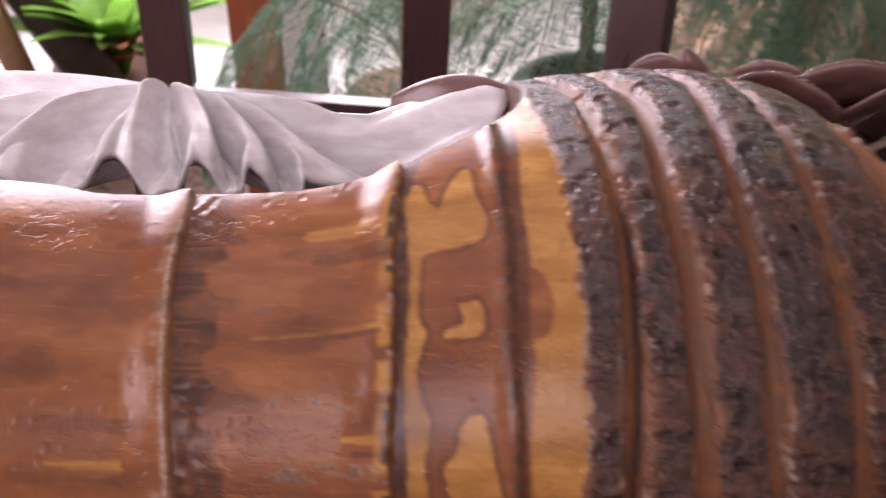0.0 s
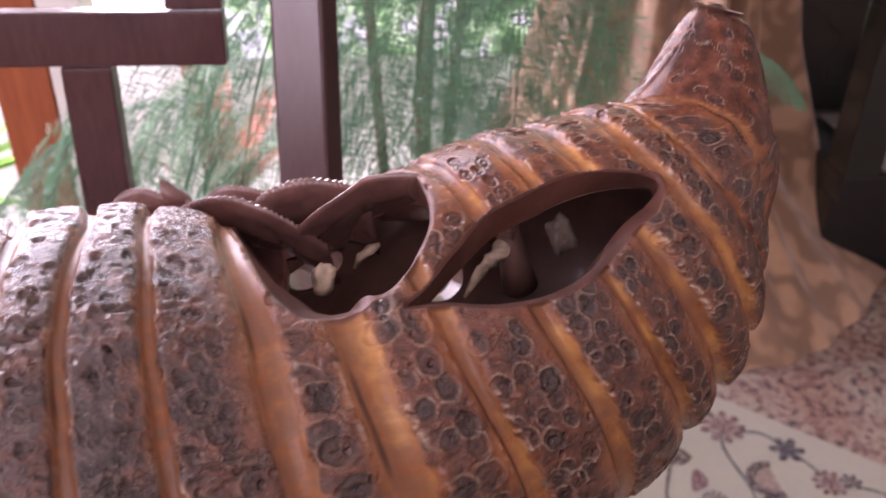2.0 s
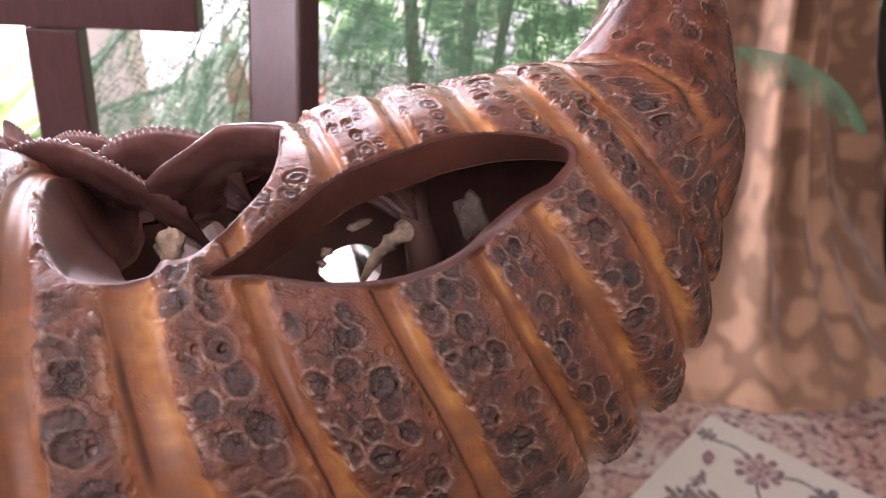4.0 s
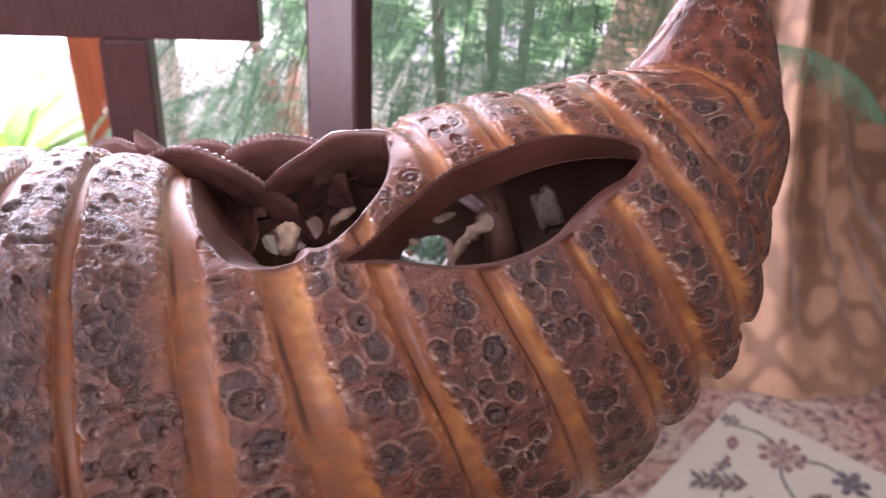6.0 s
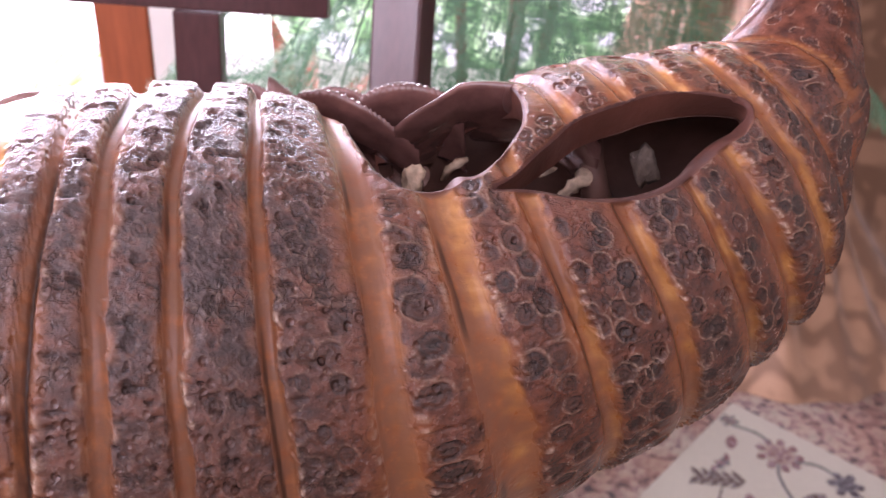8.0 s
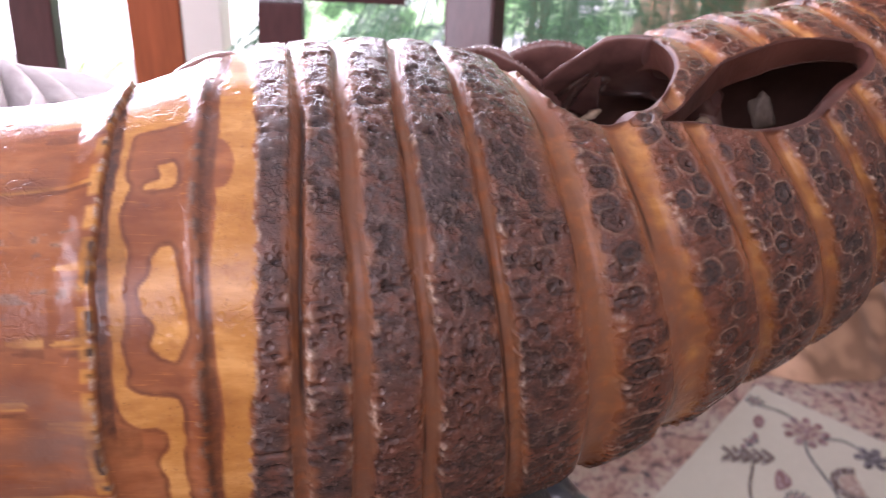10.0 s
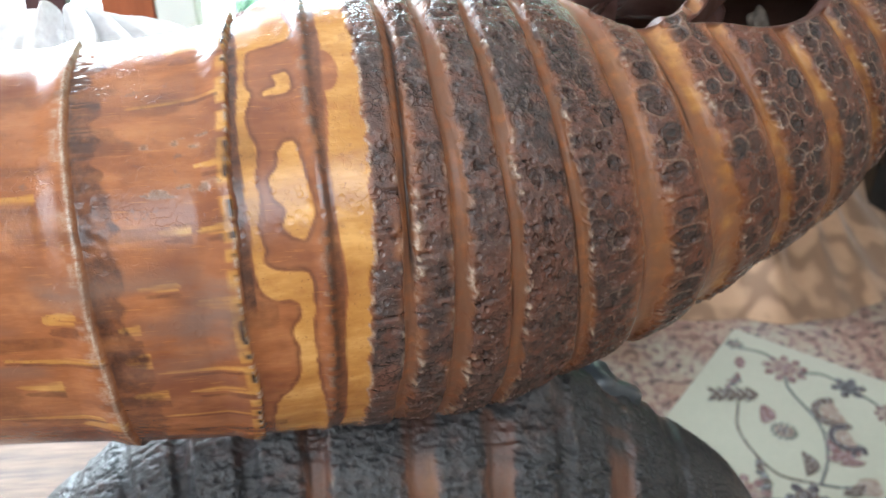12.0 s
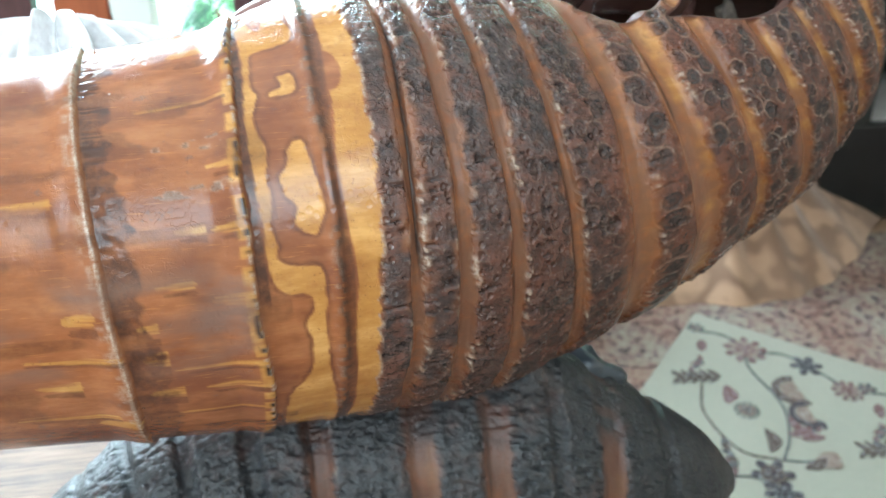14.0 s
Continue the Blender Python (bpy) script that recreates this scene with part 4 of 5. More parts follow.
def leaf_shell(name, a, b, width, rise, mat, parent, label="", curl=0.4):
    """A thick carved leaf between two points, domed upwards, with a worn lip."""
    a, b = Vector(a), Vector(b)
    d = (b - a).normalized()
    side = d.cross(Vector((0, 0, 1))).normalized()
    n, m = 18, 9
    verts, faces = [], []
    for layer in (0, 1):
        for i in range(n):
            w = i / (n - 1)
            h = math.sin(math.pi * min(1, w * 1.02)) ** 0.8
            for j in range(m):
                q = j / (m - 1) * 2 - 1
                p = a.lerp(b, w) + side * (q * width * (0.25 + 0.75 * h)) + Vector((0, 0, rise * h * (1 - 0.85 * q * q) - curl * rise * max(0, q)))
                p.z -= layer * 0.004
                verts.append(p)
    for layer in (0, 1):
        o = layer * n * m
        for i in range(n - 1):
            for j in range(m - 1):
                f = (o + i * m + j, o + (i + 1) * m + j, o + (i + 1) * m + j + 1, o + i * m + j + 1)
                faces.append(f if layer == 0 else f[::-1])
    o = n * m
    ring = [i * m for i in range(n)] + [(n - 1) * m + j for j in range(1, m)] + [i * m + m - 1 for i in range(n - 2, -1, -1)] + [j for j in range(m - 2, 0, -1)]
    for p, q in zip(ring, ring[1:] + ring[:1]):
        faces.append((p, q, q + o, p + o))
    return hang(name, mesh_of(name, verts, faces, mat), parent, label)


STUB = plain("charred_blue_grey", (0.045, 0.052, 0.062), 0.3, 0.5, 120, relief=0.8, size=0.002, coat=0.3)

# bare stubs of pale flesh left inside the hollow
KNOT = plain("pitted_grey_knot", (0.13, 0.10, 0.075), 0.6, 0.7, 200, relief=1.0, size=0.003)
for k, (place, size, turn, mat, words) in enumerate((
        ((0.1391, 0.3075, 0.893), (0.005, 0.004, 0.007), (0, 24, 0), CREAM, "chipped cream-coloured bare flesh"),
        ((0.2441, 0.335, 0.8945), (0.0058, 0.004, 0.0100), (0, -14, 0), KNOT, "pitted grey-brown knot"),
        ((0.2004, 0.345, 0.8835), (0.0048, 0.002, 0.0017), (0, -28, 0), CREAM, "chipped cream-coloured bare flesh"),
        ((0.1872, 0.345, 0.8706), (0.0026, 0.0018, 0.0017), (0, -20, 0), CREAM, "chipped cream-coloured bare flesh"),
        ((0.1852, 0.345, 0.8650), (0.0018, 0.0015, 0.0014), (0, 0, 0), CREAM, "chipped cream-coloured bare flesh"))):
    pebble("pale_stub", place, size, turn, mat, carving, k * 3.1, words)
hang("pale_spur", tube_mesh("pale_spur", ((0.2015, 0.335, 0.8620), (0.2052, 0.336, 0.8695), (0.2090, 0.337, 0.8755), (0.2130, 0.338, 0.8800), (0.2175, 0.341, 0.8830), (0.222, 0.347, 0.8850)), (0.0008, 0.0020, 0.0030, 0.0040, 0.0046, 0.0040), CREAM, 16), carving, "curved cream-coloured spur")
hang("pale_curl", tube_mesh("pale_curl", ((0.1512, 0.335, 0.8800), (0.1540, 0.334, 0.8865), (0.1580, 0.334, 0.8900), (0.1625, 0.336, 0.8915)), (0.0010, 0.0022, 0.0026, 0.0010), CREAM, 12), carving, "thin cream-coloured curl")
hang("inner_strut", tube_mesh("inner_strut", ((0.2200, 0.352, 0.8990), (0.2215, 0.347, 0.8900), (0.2245, 0.345, 0.8780), (0.2290, 0.346, 0.8600)), (0.0060, 0.0056, 0.0066, 0.0090), INSIDE, 16), carving, "dark strut left in the hollow")


LEAF_WOOD = plain("dark_carved_bamboo", (0.155, 0.076, 0.064), 0.27, 0.45, 70, relief=0.4, size=0.0015, coat=0.5)


def rim_leaf(line, depth, back, seed, bulge=0.006, label="", taper=0.65):
    """A thin carved leaf standing along the back of the opening: a wavy rim, a bellied face and a serrated lip."""
    n, m = 72, 14
    rim = spline([(*p, 0) for p in line], n)[:, :3]
    verts, faces = [], []
    for layer in (0, 1):
        for i in range(n):
            x, y, z = rim[i]
            e = math.sin(math.pi * i / (n - 1)) ** 0.5
            for j in range(m):
                w = j / (m - 1)
                belly = bulge * math.sin(math.pi * min(1, w * 1.3)) * e + 0.0012 * noise.noise(Vector((x * 90 + seed, w * 5, 0)))
                tooth = 0.0006 * (i % 3 - 1) * (j == 0) * (taper > 0)
                verts.append((x + 0.004 * w, y + back * w ** 1.4 - belly + layer * (0.0015 + 0.003 * w), z - depth * w * (1 - taper + taper * e) + tooth))
    for layer in (0, 1):
        o = layer * n * m
        for i in range(n - 1):
            for j in range(m - 1):
                f = (o + i * m + j, o + i * m + j + 1, o + (i + 1) * m + j + 1, o + (i + 1) * m + j)
                faces.append(f if layer == 0 else f[::-1])
    o = n * m
    ring = [i * m for i in range(n)] + [(n - 1) * m + j for j in range(1, m)] + [i * m + m - 1 for i in range(n - 2, -1, -1)] + [j for j in range(m - 2, 0, -1)]
    for p, q in zip(ring, ring[1:] + ring[:1]):
        faces.append((p, q, q + o, p + o))
    hang("carved_leaf", mesh_of("carved_leaf", verts, faces, LEAF_WOOD), carving, label)


SERRATED = "thin brown carved leaf with a serrated edge"
rim_leaf([(0.0827, 0.318, 0.9216), (0.0909, 0.318, 0.9254), (0.1020, 0.318, 0.9262), (0.1147, 0.318, 0.9215), (0.1231, 0.318, 0.9163), (0.1310, 0.320, 0.909), (0.140, 0.324, 0.899)], 0.045, 0.030, 1, 0.002, label=SERRATED, taper=0.12)
rim_leaf([(0.0890, 0.336, 0.9165), (0.0930, 0.335, 0.9198), (0.0993, 0.335, 0.9222), (0.1084, 0.335, 0.9213), (0.1161, 0.335, 0.9175), (0.122, 0.336, 0.912)], 0.030, 0.012, 5, 0.002, label=SERRATED, taper=0.12)
rim_leaf([(0.1040, 0.330, 0.9110), (0.1097, 0.328, 0.9175), (0.1172, 0.328, 0.9239), (0.1266, 0.328, 0.9275), (0.1357, 0.328, 0.9285), (0.1457, 0.328, 0.9268), (0.1523, 0.328, 0.9231), (0.159, 0.330, 0.915)], 0.042, 0.020, 2, 0.003, label=SERRATED, taper=0.12)
rim_leaf([(0.1290, 0.318, 0.912), (0.1348, 0.316, 0.9183), (0.1441, 0.316, 0.9251), (0.1533, 0.316, 0.9322), (0.1577, 0.316, 0.9347), (0.1686, 0.316, 0.9359), (0.1815, 0.316, 0.9353), (0.194, 0.320, 0.931), (0.208, 0.326, 0.920), (0.222, 0.332, 0.904)], 0.042, 0.036, 3, 0.001, "smooth dark back wall of the opening", 0.0)
rim_leaf([(0.0480, 0.344, 0.9060), (0.0493, 0.343, 0.9121), (0.0549, 0.343, 0.9169), (0.0623, 0.343, 0.9181), (0.0701, 0.343, 0.9152), (0.0838, 0.343, 0.9112)], 0.03, 0.02, 4, label=SERRATED, taper=0.12)
rim_leaf([(0.0685, 0.3455, 0.9090), (0.0692, 0.345, 0.9195), (0.0710, 0.345, 0.9203), (0.0745, 0.345, 0.9182), (0.0800, 0.345, 0.9135), (0.0835, 0.346, 0.908)], 0.02, 0.01, 6, label="pointed lilac-grey carved tip", taper=0.12)

for k, (place, size, turn) in enumerate((((0.112, 0.262, 0.722), (0.022, 0.012, 0.011), (0, 8, 0)), ((0.148, 0.258, 0.703), (0.026, 0.014, 0.010), (0, 22, 0)), ((-0.02, 0.180, 0.668), (0.009, 0.006, 0.009), (0, 0, 0)))):
    pebble("broken_stub", place, size, turn, STUB, lower_root, 7.7 * k + 1, "blue-grey glossy broken root stub")


# ---- lotus-leaf carving behind the culm ----
def lotus_leaf():
    t = tagged(new("leaf_carving"), "silvery-lilac polished wooden leaf carving rising from the hollow culm", "carving")
    # reach of the lip and phase of the folds by the angle about the hub
    reach = ((2, 0.175), (10, 0.185), (18, 0.178), (25, 0.150), (32, 0.124), (38, 0.110), (43, 0.116), (50.5, 0.096), (56, 0.101), (64, 0.086), (78, 0.0915), (91, 0.078), (106, 0.092), (115, 0.096), (128, 0.108), (140, 0.150), (155, 0.19), (182, 0.24))
    folds = ((2, -0.2), (18, 0.5), (38, 1.0), (50.5, 2.0), (64, 3.0), (91, 4.0), (128, 5.0), (152, 6.0), (182, 7.0))
    n, m = 300, 40
    c = Vector((-0.180, 0.428, 0.832))
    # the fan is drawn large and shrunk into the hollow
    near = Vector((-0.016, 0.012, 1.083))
    verts, faces = [], []
    for layer in (0, 1):
        for i in range(n):
            f = 2 + 180 * i / (n - 1)
            r1 = float(np.interp(f, *np.array(reach).T))
            for j in range(m):
                w = j / (m - 1)
                a = radians(f)
                bent = f + 9 * math.sin(math.pi * w) * math.sin(radians(f) * 2)
                phase = 2 * math.pi * float(np.interp(bent, *np.array(folds).T))
                fold = 1.5 * abs(math.cos(phase / 2)) ** 3 - 0.6 + 0.17 * math.cos(3 * phase + 4 * w)
                r = r1 * w
                x, y = r * math.cos(a), -r * math.sin(a)
                z = 0.030 * fold * min(1, w * 2.2) ** 0.8 * (1 - 0.66 * w * w) + 0.004 * (1 - w) ** 2 + 0.011 * w ** 1.5 - 0.004 * max(0, w - 0.85) / 0.15
                z += 0.017 * (abs(x) / 0.15) ** 1.6 * (x > 0) - (0.006 + 0.015 * float(np.interp(f, (95, 135), (0.2, 1.0)))) * max(0.0, -x) / 0.1
                z += float(np.interp(x, (0, 0.03, 0.06, 0.09, 0.11, 0.14, 0.17), (0, -0.012, -0.022, -0.035, -0.034, -0.020, -0.006))) * float(np.interp(f, (20, 60), (1.0, 0.15)))
                p = c + Vector((x, y, z - layer * (0.005 + 0.010 * (1 - w))))
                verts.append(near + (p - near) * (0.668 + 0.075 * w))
    for layer in (0, 1):
        o = layer * n * m
        for i in range(n - 1):
            for j in range(m - 1):
                f = (o + i * m + j, o + i * m + j + 1, o + (i + 1) * m + j + 1, o + (i + 1) * m + j)
                faces.append(f[::-1] if layer == 0 else f)
    o = n * m
    for i in range(n - 1):
        p, q = i * m + m - 1, (i + 1) * m + m - 1
        faces.append((p, q, q + o, p + o))
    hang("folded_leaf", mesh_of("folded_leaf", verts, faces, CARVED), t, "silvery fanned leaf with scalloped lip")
    leaf_shell("leaf_tongue", (-0.047, 0.312, 0.908), (0.006, 0.300, 0.918), 0.008, 0.010, LEAF_WOOD, t, "brown curled leaf tip")
    hang("stand", lathe("stand", ((0.0, 0.758), (0.030, 0.758), (0.032, 0.768), (0.014, 0.80), (0.009, 0.85), (0.010, 0.89), (0.012, 0.900), (0.0, 0.902)), LEAF_WOOD, 32, (-0.135, 0.286, 0)), t, "dark turned stem")


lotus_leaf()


# ---- ivory rug with flowers ----
def rug():
    m = pose(0.733, 1.275, 0, 0, 0, -130.6)
    bm = bmesh.new()
    add_box(bm, (0, 0, -0.0025), (1.25, 1.85, 0.004), 0.0015)
    bmesh.ops.transform(bm, matrix=m, verts=bm.verts)
    r = part("rug", bm, RUG_IVORY)
    tagged(r, "ivory rug with brown and rose flowers on the carpet", "rug")
    def wool(name, colour):
        """Dyed pile worn through to the ivory in places."""
        w, t, b = material(name)
        v = coords(t)
        worn = noise_of(t, v, 150, 3)
        c = ramp(t, worn, ((0.36, tuple(q * 0.75 for q in colour)), (0.52, colour), (0.60, tuple(0.6 * q + 0.11 for q in colour))))
        t.links.new(c, b.inputs["Base Color"])
        b.inputs["Roughness"].default_value = 0.95
        bump(t, b, noise_of(t, v, 700, 2), 0.5, 0.002)
        return w

    rose, brown, grey, plum, tan = (wool(n, c) for n, c in (
        ("rose_wool", (0.115, 0.055, 0.052)), ("brown_wool", (0.065, 0.042, 0.033)), ("grey_wool", (0.060, 0.056, 0.056)), ("plum_wool", (0.036, 0.025, 0.029)), ("tan_wool", (0.175, 0.120, 0.092))))

    stack, piles = [0], {}

    def flat(points, mat, level):
        """A thin tuft of dyed pile, gathered with the others of its colour until emit() makes them."""
        stack[0] += 1
        z0 = level + 0.00002 * (stack[0] % 40)
        n = len(points)
        area = sum(a[0] * b[1] - b[0] * a[1] for a, b in zip(points, points[1:] + points[:1]))
        points = points if area > 0 else points[::-1]
        verts = [m @ Vector((x, y, z0 + 0.0012)) for x, y in points] + [m @ Vector((x, y, z0)) for x, y in points]
        faces = [tuple(range(n))] + [(k, n + k, n + (k + 1) % n, (k + 1) % n) for k in range(n)]
        piles.setdefault(mat, []).append((verts, faces))

    def emit(joined):
        for mat, shapes in piles.items():
            if joined:
                verts, faces = [], []
                for v, f in shapes:
                    faces.extend(tuple(k + len(verts) for k in face) for face in f)
                    verts.extend(v)
                tagged(hang("flower_pattern", mesh_of("flower_pattern", verts, faces, mat, smooth=False), r), kind="stuff")
            else:
                for v, f in shapes:
                    hang("flower_motif", mesh_of("flower_motif", v, f, mat, smooth=False), r)
        piles.clear()

    def bloom(x, y, size, lobes, mat, inner, level=0.0041):
        count = max(6, lobes)
        for k in range(count):
            a = 2 * math.pi * k / count
            r, q = size * 0.92, size * 2.3 / count
            flat([(x + (r + q * math.cos(b)) * math.cos(a) - q * 0.8 * math.sin(b) * math.sin(a), y + (r + q * math.cos(b)) * math.sin(a) + q * 0.8 * math.sin(b) * math.cos(a)) for b in np.linspace(0, 2 * math.pi, 10, False)], mat, level + 0.0002 * (k % 2))
        flat([(x + 0.72 * size * math.cos(a), y + 0.72 * size * math.sin(a)) for a in np.linspace(0, 2 * math.pi, 18, False)], inner, level + 0.0008)
        for k in range(5):
            a = 2 * math.pi * k / 5 + 0.4
            flat([(x + size * (0.42 * math.cos(a) + 0.15 * math.cos(b)), y + size * (0.42 * math.sin(a) + 0.15 * math.sin(b))) for b in np.linspace(0, 2 * math.pi, 8, False)], mat, level + 0.0017)
        flat([(x + 0.2 * size * math.cos(a), y + 0.2 * size * math.sin(a)) for a in np.linspace(0, 2 * math.pi, 10, False)], mat, level + 0.0016)

    def blade(x, y, length, width, turn, mat, bend=0.0):
        c, s = math.cos(radians(turn)), math.sin(radians(turn))
        pts = [(length * (w - 0.5), width * math.sin(math.pi * w) ** 0.8 + bend * length * math.sin(math.pi * w)) for w in np.linspace(0, 1, 12)]
        pts += [(length * (w - 0.5), -width * math.sin(math.pi * w) ** 0.8 + bend * length * math.sin(math.pi * w)) for w in np.linspace(1, 0, 12)[1:-1]]
        flat([(x + c * a - s * b, y + s * a + c * b) for a, b in pts], mat, 0.0041)

    def arch(x, y, size, turn, mat, inner):
        c, s = math.cos(radians(turn)), math.sin(radians(turn))
        arc = np.linspace(-0.3, math.pi + 0.3, 16)
        pts = [(size * math.cos(a), size * math.sin(a)) for a in arc] + [(0.68 * size * math.cos(a), 0.68 * size * math.sin(a)) for a in arc[::-1]]
        flat([(x + c * a - s * b, y + s * a + c * b) for a, b in pts], mat, 0.0041)
        pts = [(0.62 * size * math.cos(a), 0.62 * size * math.sin(a) * (1 + 0.10 * math.cos(7 * a))) for a in arc]
        flat([(x + c * a - s * b, y + s * a + c * b) for a, b in pts], inner, 0.0042)

    def stem(points, mat=grey, width=0.0022):
        line = spline([(x, y, 0, 0) for x, y in points], 14)[:, :2]
        d = np.gradient(line, axis=0)
        d = np.stack([-d[:, 1], d[:, 0]], 1) / np.linalg.norm(d, axis=1)[:, None] * width
        flat([tuple(p) for p in np.vstack([line + d, (line - d)[::-1]])], mat, 0.0040)

    def spray(dx, dy):
        bloom(0.074 + dx, 0.126 + dy, 0.036, 9, rose, tan)
        bloom(0.054 + dx, 0.020 + dy, 0.014, 6, grey, tan)
        blade(0.106 + dx, 0.050 + dy, 0.04, 0.010, 20, rose)
        for q in range(5):
            for side in (-1, 1):
                blade(0.228 - 0.010 * q + dx + 0.010 * side, 0.046 + 0.014 * q + dy + 0.004 * side, 0.030, 0.0055, 118 + 42 * side, brown, 0.08 * side)
        blade(0.227 + dx, 0.136 + dy, 0.055, 0.014, 20, rose, 0.15)
        bloom(0.252 + dx, 0.181 + dy, 0.021, 12, grey, tan)
        bloom(0.063 + dx, 0.239 + dy, 0.024, 5, plum, grey)
        arch(0.150 + dx, 0.240 + dy, 0.042, -140, brown, tan)
        arch(0.205 + dx, 0.276 + dy, 0.034, -140, plum, tan)
        for q in range(6):
            blade(0.222 + 0.009 * q + dx, 0.300 - 0.006 * q + dy, 0.030, 0.007, 60 - 24 * q, rose if q % 2 else plum, 0.1)
            blade(0.150 + 0.010 * q + dx, 0.060 + 0.004 * (q % 2) + dy, 0.022, 0.005, 30 + 40 * q, grey if q % 2 else rose, 0.1)
            blade(0.355 + 0.012 * q + dx, 0.170 + 0.008 * q + dy, 0.026, 0.006, 10 + 35 * q, brown if q % 2 else grey, 0.1)
        for q in range(4):
            blade(0.245 + 0.006 * q + dx, 0.262 + 0.012 * q + dy, 0.045, 0.008, 40 + 30 * q, rose)
        bloom(0.099 + dx, 0.322 + dy, 0.026, 10, rose, tan)
        blade(0.311 + dx, 0.233 + dy, 0.06, 0.012, 25, brown, 0.2)
        blade(0.304 + dx, 0.330 + dy, 0.05, 0.020, -20, tan, 0.1)
        blade(0.325 + dx, 0.315 + dy, 0.05, 0.010, -30, brown, 0.1)
        bloom(0.388 + dx, 0.263 + dy, 0.028, 6, plum, brown)
        stem(((0.060 + dx, 0.03 + dy), (0.05 + dx, 0.08 + dy), (0.074 + dx, 0.126 + dy)))
        stem(((0.074 + dx, 0.126 + dy), (0.13 + dx, 0.151 + dy), (0.199 + dx, 0.228 + dy), (0.28 + dx, 0.262 + dy), (0.345 + dx, 0.269 + dy)))
        stem(((0.074 + dx, 0.15 + dy), (0.05 + dx, 0.19 + dy), (0.063 + dx, 0.239 + dy), (0.08 + dx, 0.29 + dy), (0.099 + dx, 0.322 + dy)))
        stem(((0.345 + dx, 0.269 + dy), (0.33 + dx, 0.30 + dy), (0.304 + dx, 0.330 + dy)))
        stem(((0.345 + dx, 0.269 + dy), (0.36 + dx, 0.20 + dy), (0.30 + dx, 0.12 + dy), (0.225 + dx, 0.09 + dy)), brown)

    fields = [(p, q) for p in range(3) for q in range(5)]
    near_by = ((0, 0), (0, 1), (1, 0))
    for group in (near_by, [k for k in fields if k not in near_by]):
        for p, q in group:
            spray(0.36 * p + 0.02 * (q % 2), 0.33 * q + 0.05 * p - (0.06 if q == 4 else 0.0))
        emit(group is not near_by)


rug()


# ---- cloth draped over a stand ----
def draped_cloth():
    n, m = 40, 360
    verts, faces = [], []
    prof_z = (0.0, 0.03, 0.10, 0.25, 0.50, 0.70, 1.0)
    prof_r = (0.62, 0.585, 0.50, 0.375, 0.285, 0.245, 0.23)
    for i in range(n):
        z = 1.0 * (i / (n - 1)) ** 1.3
        r0 = float(np.interp(z, prof_z, prof_r))
        for k in range(m):
            a = 2 * math.pi * k / m
            fold = math.sin(a * 9 + 1.3 * math.sin(a * 3)) * 0.8 + 0.35 * math.sin(a * 23 + 2 * math.sin(a * 5))
            r = r0 + fold * (0.042 + 0.010 * (0.6 - min(0.6, z))) * (0.35 + 0.65 * min(1, z / 0.25)) + 0.02 * math.sin(a * 4 + 1) * (0.62 - r0) / 0.4
            r += 0.055 * math.exp(-((a - 4.78) / 0.055) ** 2) * min(1, z / 0.2) - 0.03 * math.exp(-((a - 4.93) / 0.08) ** 2) * min(1, z / 0.2)
            verts.append((0.80 + r * math.cos(a) * (0.80 if math.cos(a) < 0 else 1.0), 1.90 + r * math.sin(a) * 0.97, z - 0.002))
    for i in range(n - 1):
        for k in range(m):
            q = (k + 1) % m
            faces.append((i * m + k, i * m + q, (i + 1) * m + q, (i + 1) * m + k))
    faces.append(tuple((n - 1) * m + k for k in range(m)))
    mt, t, b = material("beige_damask_cloth")
    v = coords(t)
    swirl = noise_of(t, v, 9, 1.5)
    rings = arith(t, "PINGPONG", arith(t, "MULTIPLY", swirl, 6.0), 1.0)
    fine = noise_of(t, v, 600, 3)
    c = ramp(t, rings, ((0.25, (0.37, 0.217, 0.128)), (0.75, (0.19, 0.102, 0.055))))
    t.links.new(mixed(t, 0.3, c, ramp(t, fine, ((0.3, (0.5, 0.5, 0.5)), (0.7, (1, 1, 1)))), "MULTIPLY"), b.inputs["Base Color"])
    b.inputs["Roughness"].default_value = 0.75
    b.inputs["Sheen Weight"].default_value = 0.3
    bump(t, b, fine, 0.3, 0.001)
    tagged(hang("draped_cloth", mesh_of("draped_cloth", verts, faces, mt)), "beige-brown damask cloth draped in folds down to the carpet", "cloth")


draped_cloth()


